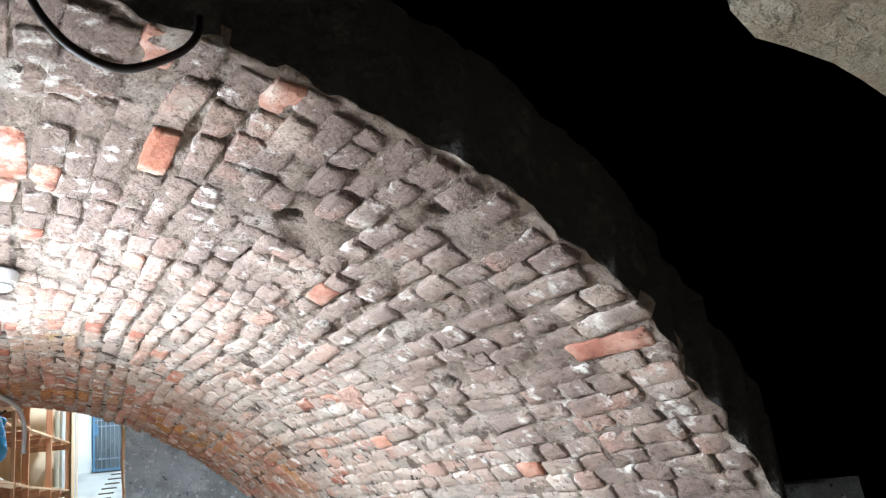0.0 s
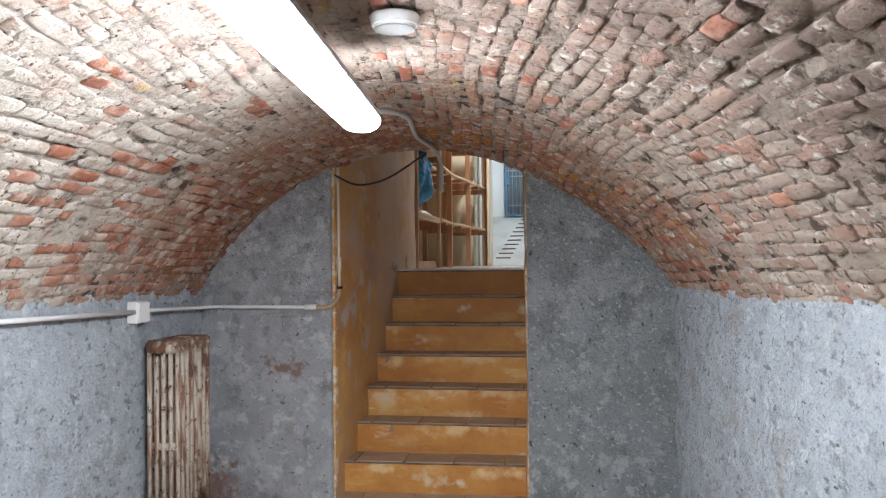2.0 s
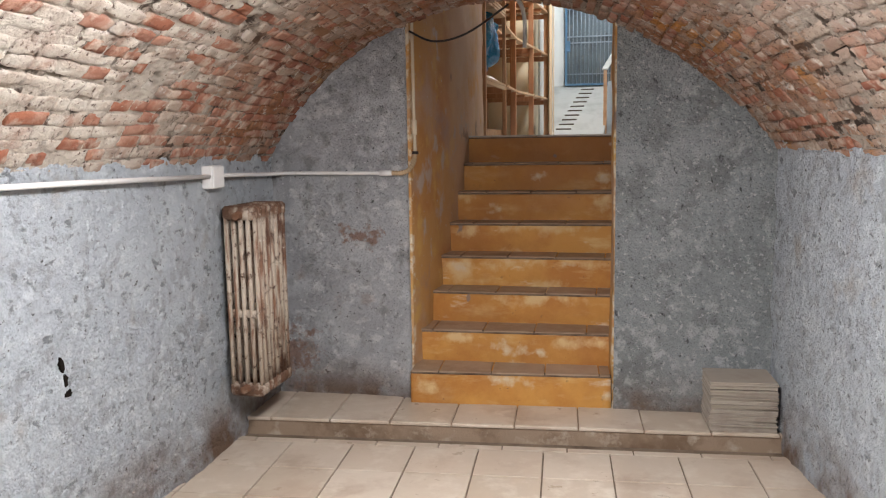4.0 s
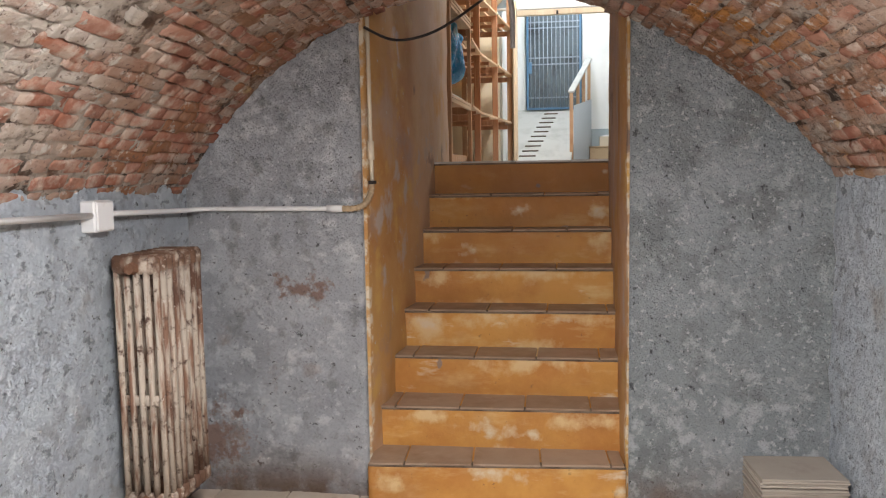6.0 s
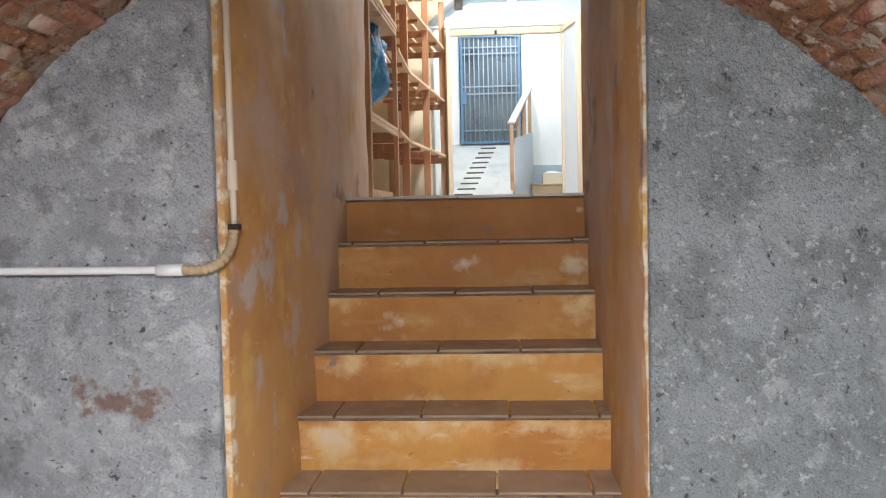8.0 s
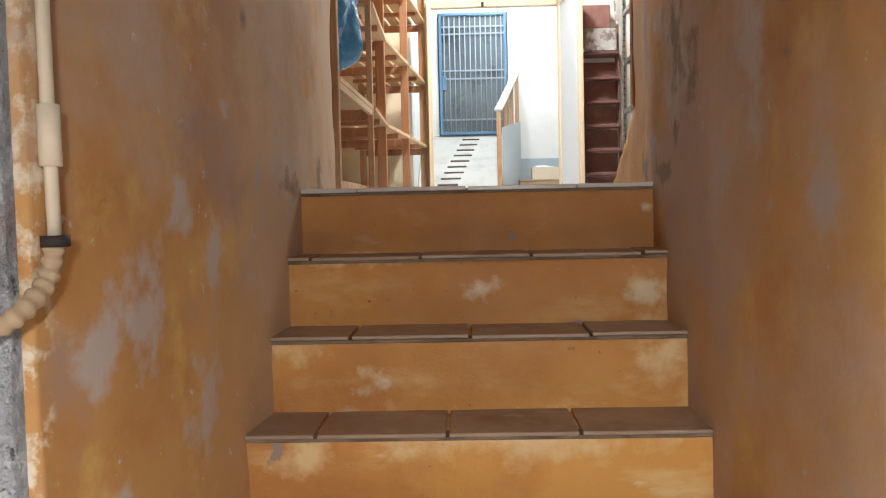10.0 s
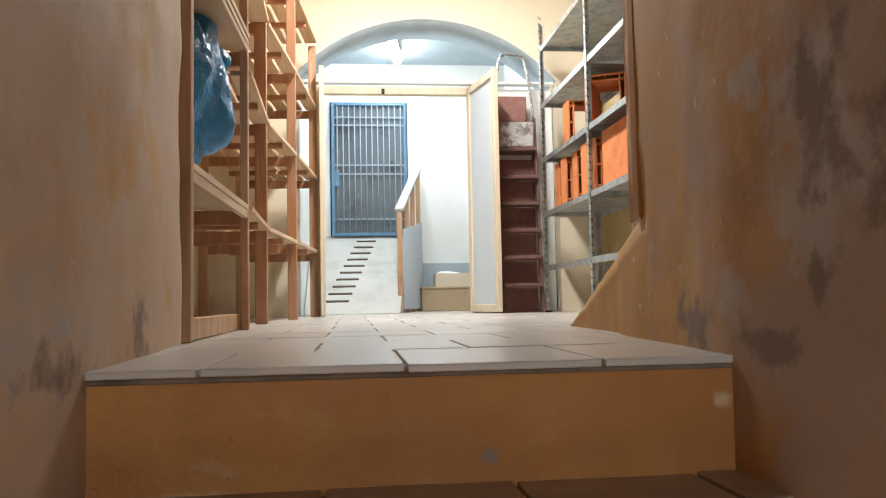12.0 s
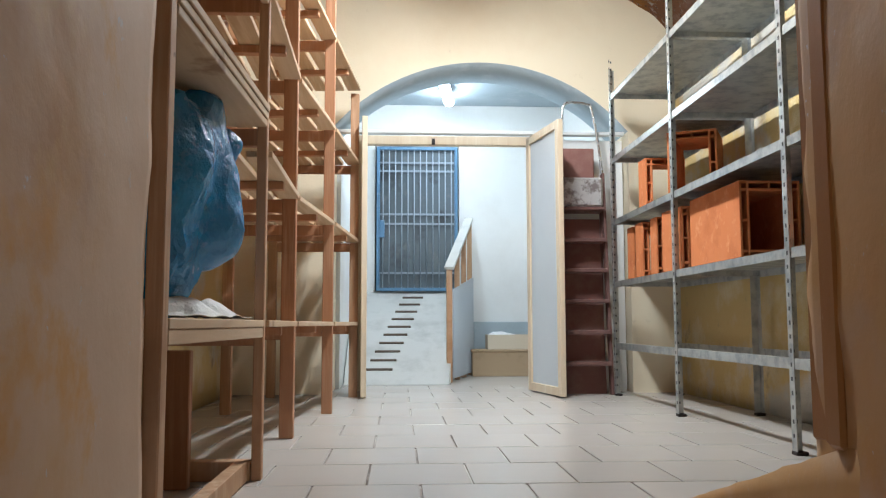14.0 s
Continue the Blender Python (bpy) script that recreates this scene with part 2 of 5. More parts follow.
M_OCHRE_R = ochre("worn_ochre_plaster_damp", (
    ((0.53, 0.36, 0.26), (1, 2), 3.0, 1.0, ((4.65, 1.2, 0.7, 2.2), (5.1, 1.5, 0.6, 1.6))),
    (GREY_LIME, (1, 2), 8.0, 0.6, ((5.44, 1.90, 0.40, 0.60), (5.15, 1.55, 0.25, 0.45), (4.95, 1.85, 0.22, 0.45), (4.55, 0.98, 0.16, 0.45), (4.62, 1.6, 0.14, 0.5), (5.75, 1.72, 0.2, 0.2))),
    # Last spot paints the chipped corner's dark notch flat, as colour only.
    (DARK_MARK, (1, 2), 12.0, 0.45, ((5.47, 1.92, 0.17, 0.46), (5.35, 1.885, 0.18, 0.26), (5.41, 1.865, 0.22, 0.18), (5.48, 1.717, 0.08, 0.15), (5.41, 2.05, 0.12, 0.14), (4.80, 1.93, 0.11, 0.30), (5.93, 1.66, 0.34, 0.20), (5.6, 1.63, 0.3, 0.10), (4.445, 1.66, 0.07, 0.16)))))
# Upper risers' shade is put into the colour: brown fading in with height.
M_RISER = surface("yellow_riser_paint", (0.56, 0.28, 0.07), [((0.45, 0.19, 0.045), 3.0, 0.46, 0.64), ((0.64, 0.42, 0.18), 4.2, 0.54, 0.68, (0.6, 1, 2)), ((0.68, 0.57, 0.42), 6.0, 0.63, 0.70, (0.5, 1, 1.6)), ((0.38, 0.155, 0.04), 1.6, 0.46, 0.66), ((0.38, 0.165, 0.045), 1.8, 0.30, 0.58, ONE, (2, 0.95, 1.4)), ((0.2, 0.11, 0.05), 16.0, 0.66, 0.74), ((0.16, 0.09, 0.05), 40.0, 0.68, 0.72)],
                  rough=0.58, rough_var=0.14, bumps=((20, 0.3, 0.008), (150, 0.3, 0.0015)), spec=0.35, spots=(
    (PALE_RUB, (0, 2), 9.0, 0.7, ((-0.05, 0.83, 0.75, 0.13), (0.38, 0.82, 0.34, 0.12), (-0.38, 0.79, 0.36, 0.24), (0.15, 0.655, 0.6, 0.14), (0.1, 1.02, 0.8, 0.12), (-0.36, 0.99, 0.22, 0.16), (-0.42, 0.22, 0.3, 0.14), (0.4, 0.44, 0.6, 0.12), (-0.3, 0.45, 0.4, 0.08), (0.49, 1.19, 0.16, 0.24), (-0.41, 1.215, 0.24, 0.12), (0.49, 1.34, 0.16, 0.16), (-0.3, 1.41, 0.3, 0.06))),
    (SCUFF, (0, 2), 14.0, 0.8, ((-0.02, 0.39, 0.34, 0.11), (0.16, 0.38, 0.16, 0.07), (0.02, 0.272, 0.36, 0.13), (-0.19, 1.126, 0.21, 0.10), (0.05, 1.335, 0.12, 0.09), (0.49, 1.325, 0.15, 0.12), (0.525, 1.537, 0.05, 0.05), (-0.38, 0.80, 0.2, 0.1), (0.535, 0.20, 0.09, 0.14), (0.3, 0.82, 0.15, 0.06))),
    (DARK_MARK, (0, 2), 20.0, 0.3, ((-0.41, 1.02, 0.05, 0.11), (0.31, 1.231, 0.22, 0.03), (-0.29, 0.635, 0.035, 0.08), (0.15, 1.458, 0.03, 0.03))))
)
M_TILE = surface("beige_floor_tile", (0.50, 0.42, 0.34), [((0.40, 0.31, 0.24), 3.0, 0.50, 0.68), ((0.60, 0.53, 0.45), 7.0, 0.52, 0.7), ((0.30, 0.20, 0.13), 11.0, 0.66, 0.78)],
                 rough=0.38, rough_var=0.12, bumps=((60, 0.12, 0.002),), random_by="object", random_cols=((0.46, 0.38, 0.30), (0.55, 0.47, 0.39), (0.50, 0.41, 0.33)), spec=0.5)
M_TREAD = surface("brown_stair_tile", (0.30, 0.20, 0.14), [((0.24, 0.15, 0.10), 4.0, 0.48, 0.68), ((0.42, 0.32, 0.25), 9.0, 0.6, 0.74)],
                  rough=0.45, rough_var=0.12, bumps=((60, 0.12, 0.002),), random_by="object", random_cols=((0.28, 0.19, 0.13), (0.36, 0.26, 0.19)), spec=0.45)
M_UPTILE = surface("pale_glazed_tile", (0.54, 0.50, 0.46), [((0.49, 0.445, 0.405), 1.3, 0.25, 0.80), ((0.46, 0.40, 0.35), 60.0, 0.66, 0.80)],
                   rough=0.27, rough_var=0.0, bumps=((6, 0.02, 0.001),), random_by="object", random_cols=((0.52, 0.48, 0.44), (0.57, 0.53, 0.49)), spec=0.5)
M_GROUT = surface("dirty_grout", (0.20, 0.15, 0.11), [((0.10, 0.07, 0.05), 8.0, 0.45, 0.65)], rough=0.95, bumps=((120, 0.5, 0.002),))
M_UPGROUT = surface("grey_grout", (0.30, 0.26, 0.23), [((0.15, 0.12, 0.10), 2.2, 0.50, 0.60), ((0.48, 0.44, 0.40), 2.6, 0.46, 0.56)], rough=0.95, bumps=((120, 0.5, 0.002),))
M_PLATFORM = surface("grimy_concrete", (0.30, 0.22, 0.16), [((0.18, 0.12, 0.08), 4.0, 0.48, 0.64), ((0.42, 0.35, 0.28), 9.0, 0.56, 0.68)], rough=0.85, bumps=((40, 0.5, 0.006), (120, 0.5, 0.002)), spec=0.2)
M_CREAM = surface("cream_wall_paint", (0.84, 0.74, 0.56), [((0.78, 0.66, 0.47), 1.2, 0.5, 0.75), ((0.62, 0.52, 0.38), 7.0, 0.66, 0.8)], rough=0.85, bumps=((60, 0.25, 0.003),), spec=0.2)
M_OLDWALL = surface("patched_yellow_wall", (0.60, 0.44, 0.20), [((0.55, 0.52, 0.46), 1.6, 0.48, 0.58), ((0.66, 0.56, 0.36), 3.0, 0.52, 0.66), ((0.36, 0.28, 0.18), 6.0, 0.62, 0.75)], rough=0.9, bumps=((30, 0.4, 0.006),), spec=0.2)
M_GREYWALL = surface("blue_grey_wash", (0.42, 0.50, 0.55), [((0.36, 0.43, 0.475), 2.0, 0.5, 0.7), ((0.50, 0.57, 0.61), 5.0, 0.54, 0.7)], rough=0.88, bumps=((50, 0.3, 0.004),), spec=0.2)
M_WHITE = surface("white_wall_paint", (0.80, 0.81, 0.80), [((0.72, 0.72, 0.70), 1.4, 0.5, 0.75)], rough=0.85, bumps=((70, 0.2, 0.002),), spec=0.2)
M_WOOD = surface("raw_pine", (0.52, 0.31, 0.18), [((0.44, 0.25, 0.14), 9.0, 0.46, 0.66, (1, 1, 0.08)), ((0.62, 0.43, 0.28), 30.0, 0.5, 0.7, (1, 1, 0.05)), ((0.24, 0.12, 0.06), 14.0, 0.70, 0.73), ((0.38, 0.20, 0.10), 2.2, 0.55, 0.7)], rough=0.65, rough_var=0.1, bumps=((120, 0.2, 0.001),), random_by="object", random_cols=((0.50, 0.29, 0.16), (0.56, 0.36, 0.22), (0.52, 0.29, 0.17)), spec=0.3)
M_WOODX = surface("raw_pine_board", (0.58, 0.42, 0.27), [((0.48, 0.32, 0.19), 9.0, 0.46, 0.66, (1, 0.08, 1)), ((0.66, 0.51, 0.35), 30.0, 0.5, 0.7, (1, 0.05, 1)), ((0.34, 0.20, 0.11), 3.0, 0.64, 0.72)], rough=0.65, rough_var=0.1, bumps=((120, 0.2, 0.001),), random_by="object", random_cols=((0.52, 0.36, 0.22), (0.62, 0.46, 0.31), (0.57, 0.40, 0.25)), spec=0.3)
M_WOODRED = surface("reddish_timber", (0.45, 0.22, 0.12), [((0.36, 0.16, 0.08), 9.0, 0.46, 0.66, (1, 1, 0.08)), ((0.22, 0.09, 0.04), 14.0, 0.69, 0.73), ((0.52, 0.30, 0.18), 30.0, 0.52, 0.7, (1, 1, 0.05))], rough=0.6, bumps=((120, 0.2, 0.001),), random_by="object", random_cols=((0.45, 0.22, 0.12), (0.40, 0.19, 0.10), (0.48, 0.26, 0.15)), spec=0.3)
M_PALEPINE = surface("pale_varnished_pine", (0.70, 0.58, 0.42), [((0.62, 0.48, 0.33), 8.0, 0.48, 0.66, (1, 1, 0.08)), ((0.76, 0.66, 0.52), 30.0, 0.52, 0.7, (1, 1, 0.05))], rough=0.5, bumps=((120, 0.15, 0.001),), spec=0.35)
M_TRIM = surface("orange_painted_jamb", (0.40, 0.18, 0.055), [((0.38, 0.15, 0.04), 6.0, 0.46, 0.66, (1, 1, 0.2))], rough=0.5, bumps=((90, 0.2, 0.001),), spec=0.4)
M_GALV = surface("galvanised_steel", (0.56, 0.57, 0.55), [((0.34, 0.36, 0.38), 14.0, 0.45, 0.65)], rough=0.38, rough_var=0.1, metal=0.75, bumps=((80, 0.1, 0.001),), spec=0.5)
M_TERRA = surface("terracotta", (0.62, 0.21, 0.08), [((0.52, 0.16, 0.06), 6.0, 0.48, 0.66), ((0.70, 0.30, 0.14), 18.0, 0.55, 0.72)], rough=0.88, bumps=((120, 0.3, 0.001),), spec=0.2)
M_RUST = surface("rusty_cream_radiator_paint", (0.47, 0.40, 0.33), [((0.22, 0.12, 0.08), 30.0, 0.48, 0.60, (1, 1, 0.12)), ((0.12, 0.06, 0.04), 8.0, 0.56, 0.64, (1, 1, 0.4)), ((0.13, 0.07, 0.045), 14.0, 0.34, 0.52, ONE, (2, 1.18, 1.24)), ((0.13, 0.07, 0.045), 14.0, 0.40, 0.55, ONE, (2, 0.46, 0.36)), ((0.08, 0.045, 0.033), 22.0, 0.55, 0.66), ((0.60, 0.53, 0.46), 40.0, 0.62, 0.72)], rough=0.75, rough_var=0.15, bumps=((60, 0.5, 0.003),), spec=0.25)
M_RUSTDARK = surface("bare_rust", (0.16, 0.08, 0.05), [((0.30, 0.20, 0.14), 20.0, 0.55, 0.68)], rough=0.85, bumps=((90, 0.6, 0.003),), spec=0.2)
M_PLASTIC = surface("white_plastic", (0.72, 0.72, 0.72), [((0.6, 0.59, 0.57), 14.0, 0.55, 0.75)], rough=0.4, spec=0.5)
M_GREYPLASTIC = surface("grey_plastic", (0.42, 0.42, 0.42), [((0.34, 0.34, 0.34), 14.0, 0.5, 0.7)], rough=0.45, spec=0.5)
M_RUBBER = surface("dark_cable_rubber", (0.03, 0.022, 0.02), rough=0.6, spec=0.3)
M_BAG = surface("blue_polythene", (0.012, 0.20, 0.46), [((0.02, 0.30, 0.64), 5.0, 0.45, 0.65)], rough=0.24, rough_var=0.08, bumps=((22, 0.6, 0.012),), spec=0.6)
M_SHEET = surface("white_plastic_sheeting", (0.70, 0.66, 0.60), rough=0.35, bumps=((25, 0.7, 0.01),), spec=0.5)
M_GATE = surface("blue_gate_paint", (0.10, 0.22, 0.36), [((0.20, 0.30, 0.42), 12.0, 0.55, 0.7)], rough=0.45, spec=0.5)
M_BAR = surface("pale_grey_bar_paint", (0.30, 0.36, 0.42), [((0.3, 0.34, 0.38), 12.0, 0.55, 0.7)], rough=0.5, spec=0.4)
M_GATEPANEL = surface("dull_sheet_panel", (0.12, 0.15, 0.17), [((0.07, 0.085, 0.095), 3.4, 0.56, 0.66), ((0.18, 0.20, 0.205), 6.0, 0.55, 0.7)], rough=0.5, spec=0.4)
M_RAMP = surface("grey_concrete_ramp", (0.52, 0.52, 0.50), [((0.42, 0.42, 0.40), 4.0, 0.5, 0.7)], rough=0.85, bumps=((60, 0.3, 0.003),), spec=0.2)
M_SLAT = surface("dark_cleat_wood", (0.12, 0.09, 0.07), rough=0.8, spec=0.2)
M_LADDER = surface("brown_ladder_paint", (0.16, 0.08, 0.07), [((0.24, 0.13, 0.11), 8.0, 0.52, 0.7)], rough=0.55, spec=0.4)
M_LADDERBACK = surface("red_brown_board", (0.27, 0.13, 0.11), [((0.34, 0.19, 0.16), 6.0, 0.5, 0.7)], rough=0.75, spec=0.2)
M_CHROME = surface("worn_chrome", (0.62, 0.62, 0.62), rough=0.25, metal=1.0)
M_FOIL = surface("paint_splashed_metal", (0.55, 0.53, 0.52), [((0.22, 0.18, 0.17), 9.0, 0.5, 0.58)], rough=0.4, metal=0.3, bumps=((30, 0.6, 0.01),), spec=0.5)
M_CARD = surface("brown_cardboard", (0.42, 0.31, 0.20), [((0.34, 0.24, 0.15), 5.0, 0.5, 0.7)], rough=0.85, spec=0.2)
M_PALECARD = surface("pale_carton", (0.62, 0.54, 0.42), rough=0.8, spec=0.2)
M_CLOTH = surface("white_rag", (0.72, 0.72, 0.74), rough=0.9, bumps=((40, 0.6, 0.01),), spec=0.1)
M_GREYTILE = surface("spare_tile_biscuit", (0.36, 0.31, 0.27), [((0.28, 0.23, 0.20), 9.0, 0.5, 0.7)], rough=0.6, bumps=((90, 0.2, 0.001),), random_by="object", random_cols=((0.30, 0.26, 0.22), (0.40, 0.35, 0.30)), spec=0.3)
M_FROST = surface("frosted_plastic_pane", (0.72, 0.77, 0.81), [((0.66, 0.71, 0.76), 1.5, 0.4, 0.8)], rough=0.62, rough_var=0.02, spec=0.5)
M_FROST.node_tree.nodes["Principled BSDF"].inputs["Transmission Weight"].default_value = 0.25
M_SLOT = surface("shaded_slot", (0.10, 0.10, 0.105), rough=0.8, spec=0.2)
M_DARK = surface("dark_hole", (0.012, 0.010, 0.009), rough=1.0, spec=0.0)
M_TUBE_CELLAR = glow("cellar_tube_diffuser", (0.91, 0.95, 1.0), LAMP_CELLAR)
M_TUBE_UPPER = glow("store_tube_diffuser", (0.96, 1.0, 1.02), LAMP_UPPER)
M_TUBE_BACK = glow("hall_tube_diffuser", (0.82, 0.92, 1.0), LAMP_BACK)

# ---- mesh helpers ----


def box(bm, x0, x1, y0, y1, z0, z1, bevel=0.0, m=None, slot=0):
    made = bmesh.ops.create_cube(bm, size=1.0)["verts"]
    for v in made:
        v.co = Vector(((x0 + x1) / 2 + v.co.x * (x1 - x0), (y0 + y1) / 2 + v.co.y * (y1 - y0), (z0 + z1) / 2 + v.co.z * (z1 - z0)))
    faces = {f for v in made for f in v.link_faces}
    for f in faces:
        f.material_index = slot
    if bevel:
        res = bmesh.ops.bevel(bm, geom=list({e for v in made for e in v.link_edges}), offset=bevel, segments=1, affect="EDGES")
        for f in res["faces"]:
            f.material_index = slot
        made = res["verts"]
    if m:
        bmesh.ops.transform(bm, matrix=m, verts=list(set(made)))
    return bm


def boxes(rows, bevel=0.0):
    bm = bmesh.new()
    for r in rows:
        box(bm, *r, bevel=bevel)
    return bm


def tube(bm, points, radius, sides=10):
    """A round bar along a line of points."""
    pts = [Vector(p) for p in points]
    rings = []
    for i, p in enumerate(pts):
        d = (pts[min(i + 1, len(pts) - 1)] - pts[max(i - 1, 0)]).normalized()
        side = d.cross(Vector((0.3, 0.2, 1)) if abs(d.z) < 0.9 else Vector((1, 0.1, 0))).normalized()
        up = side.cross(d)
        r = radius if isinstance(radius, float) else radius[i % len(radius)]
        rings.append([bm.verts.new(p + r * (math.cos(a) * side + math.sin(a) * up)) for a in [2 * math.pi * k / sides for k in range(sides)]])
    for a, b in zip(rings, rings[1:]):
        for k in range(sides):
            bm.faces.new((a[k], a[(k + 1) % sides], b[(k + 1) % sides], b[k])).smooth = True
    bm.faces.new(rings[0][::-1])
    bm.faces.new(rings[-1])
    return bm


def curve(points, n=8):
    """A smooth line through points."""
    pts = [Vector(p) for p in points]
    out = []
    for i in range(len(pts) - 1):
        p0, p1, p2, p3 = pts[max(i - 1, 0)], pts[i], pts[i + 1], pts[min(i + 2, len(pts) - 1)]
        for k in range(n):
            s = k / n
            out.append(0.5 * (2 * p1 + (p2 - p0) * s + (2 * p0 - 5 * p1 + 4 * p2 - p3) * s * s + (3 * p1 - p0 - 3 * p2 + p3) * s ** 3))
    return out + [pts[-1]]


def link(name, bm, mats, parent=None, label="", normals=True):
    if normals:
        bmesh.ops.recalc_face_normals(bm, faces=bm.faces)
    me = bpy.data.meshes.new(name)
    bm.to_mesh(me)
    bm.free()
    for m in mats if isinstance(mats, (list, tuple)) else (mats,):
        me.materials.append(m)
    ob = new(name, me)
    ob.parent = parent
    if label:
        ob["label"] = label
    return ob


def part(name, bm, material, parent, label=""):
    return link(name, bm, material, parent, label)


def thing(name, label, category, group="", kind="", at=(0, 0, 0)):
    ob = new(name)
    ob.empty_display_size = 0.1
    ob.location = at
    return tagged(ob, label, category, group, kind)


def structure(name, bm, mats, label, category):
    return tagged(link(name, bm, mats), label, category, "", "structure")


def wobble(p, scale, amp, seed=0.0):
    q = Vector((p[0] * scale + seed, p[1] * scale - seed, p[2] * scale + 0.37 * seed))
    return amp * (noise.noise(q) + 0.5 * noise.noise(q * 2.3))


def sheet(p0, u, v, thick, step=0.04, amp=0.006, scale=5.0, keep=None):
    """A thick slab whose face is an uneven grid from p0 along u and v; it goes back by thick against u x v."""
    bm = bmesh.new()
    p0, u, v = Vector(p0), Vector(u), Vector(v)
    nu, nv = max(1, round(u.length / step)), max(1, round(v.length / step))
    n = u.cross(v).normalized()
    grid = []
    for j in range(nv + 1):
        row = []
        for i in range(nu + 1):
            p = p0 + u * (i / nu) + v * (j / nv)
            row.append(bm.verts.new(p + n * (wobble(p, scale, amp) + wobble(p, scale * 4.5, amp * 0.4, 2.0) + wobble(p, scale * 11, amp * 0.25, 5.0))))
        grid.append(row)
    for j in range(nv):
        for i in range(nu):
            c = p0 + u * ((i + 0.5) / nu) + v * ((j + 0.5) / nv)
            if keep is None or keep(c):
                bm.faces.new((grid[j][i], grid[j][i + 1], grid[j + 1][i + 1], grid[j + 1][i])).smooth = True
    loose = [w for w in bm.verts if not w.link_faces]
    bmesh.ops.delete(bm, geom=loose, context="VERTS")
    rim = [e for e in bm.edges if e.is_boundary]
    ext = bmesh.ops.extrude_edge_only(bm, edges=rim)["geom"]
    back = [g for g in ext if isinstance(g, bmesh.types.BMVert)]
    for w in back:
        w.co -= n * thick
    if keep is None:
        bmesh.ops.contextual_create(bm, geom=[g for g in ext if isinstance(g, bmesh.types.BMEdge)])
    return bm


def ribbon(path, z0, z1, sign, thick, step=0.04, amp=0.008, per=10, fine=0.0):
    """An uneven upright wall along a bent line of (x, y); its face looks along sign * x."""
    pts = curve([(x, y, 0) for x, y in path], per)
    bm = bmesh.new()
    nz = round((z1 - z0) / step)
    rows = []
    for p in pts:
        row = []
        for k in range(nz + 1):
            q = Vector((p.x, p.y, z0 + (z1 - z0) * k / nz))
            q.x += sign * (wobble(q, 2.6, amp) + wobble(q, 9.0, amp * 0.35, 4.0) + wobble(q, 18.0, fine, 2.0) + wobble(q, 44.0, fine * 0.6, 5.0))
            row.append(bm.verts.new(q))
        rows.append(row)
    for a, b in zip(rows, rows[1:]):
        for k in range(nz):
            bm.faces.new((a[k], b[k], b[k + 1], a[k + 1])).smooth = True
    ext = bmesh.ops.extrude_edge_only(bm, edges=[e for e in bm.edges if e.is_boundary])["geom"]
    for w in ext:
        if isinstance(w, bmesh.types.BMVert):
            w.co.x -= sign * thick
    bmesh.ops.contextual_create(bm, geom=[g for g in ext if isinstance(g, bmesh.types.BMEdge)])
    return bm


# ---- cellar: floor, walls, vault ----
FLOOR, PLAT, RISE = 0.037, 0.127, 0.185
NOSE = (4.365, 4.57, 4.78, 4.985, 5.19, 5.39, 5.57, 5.74)
UP = PLAT + 8 * RISE
END = 4.41


def wall_right(y):
    d = END - y
    return 1.36 + 0.10 * d + 0.045 * d * d


def wall_left(y):
    return -1.345


POCKET = 0.17  # the higher, older stretch of vault at the mouth, where the lamp hangs


def vault(y, s):
    """A point of the vault at y, s from 0 at its left springing to 1 at its right, and its normal, which points down."""
    a, b = wall_left(y) - 0.02, wall_right(y) + 0.02
    half, mid = (b - a) / 2, (a + b) / 2
    crown, spring = 2.295 + 0.022 * (END - y), 1.47
    rise = crown - spring
    r = (half * half + rise * rise) / (2 * rise)
    reach = math.asin(half / r)
    ang = (2 * s - 1) * reach
    n = Vector((-math.sin(ang), 0, -math.cos(ang)))
    sag = 0.06 * min(1.0, max(0.0, (y - 3.0) / 1.4)) * min(1.0, max(0.0, 4 * s - 2)) * min(1.0, 6 - 6 * s)
    p = Vector((mid, y, crown - r - sag)) - n * r
    p.z += POCKET * min(1.0, max(0.0, (0.24 - p.x) / 0.05)) * min(1.0, max(0.0, (1.27 + 0.35 * min(0.0, p.x) - y) / 0.06))
    return p, n, 2 * r * reach


def vault_start(s):
    return max(0.42, 0.17 + 1.22 * s)


def vault_mouth(s):
    """The ragged edge of the vault."""
    return vault_start(s) + 0.025 * noise.noise(Vector((s * 14, 0, 3))) + 0.03 * noise.noise(Vector((s * 60, 0, 8)))


bm = boxes([(-3.2, 3.4, -4.2, 4.3, -0.25, FLOOR - 0.01)])
structure("floor_cellar", bm, M_GROUT, "dirty dark grout bed under the cellar tiles", "floor")

structure("wall_cellar_left", sheet((-1.345, 0.4, 0), (0, 4.1, 0), (0, 0, 1.56), 0.3, 0.014, 0.016, 4.0), M_RENDER, "rough blue-grey rendered cellar wall, stained near the floor", "wall")
structure("wall_cellar_right", ribbon([(wall_right(y), y) for y in (1.42, 1.7, 2.0, 2.4, 2.8, 3.2, 3.6, 4.0, 4.5)], 0, 1.58, -1, 0.3, 0.018, 0.014, 22, 0.006), M_RENDER, "rough pale blue rendered cellar wall, coarse and pitted", "wall")
structure("wall_end_left", sheet((-1.6, END, 0), (1.048, 0, 0), (0, 0, 2.62), 0.28, 0.012, 0.015, 4.0), M_RENDER_END, "rough blue-grey rendered end wall beside the stairs", "wall")
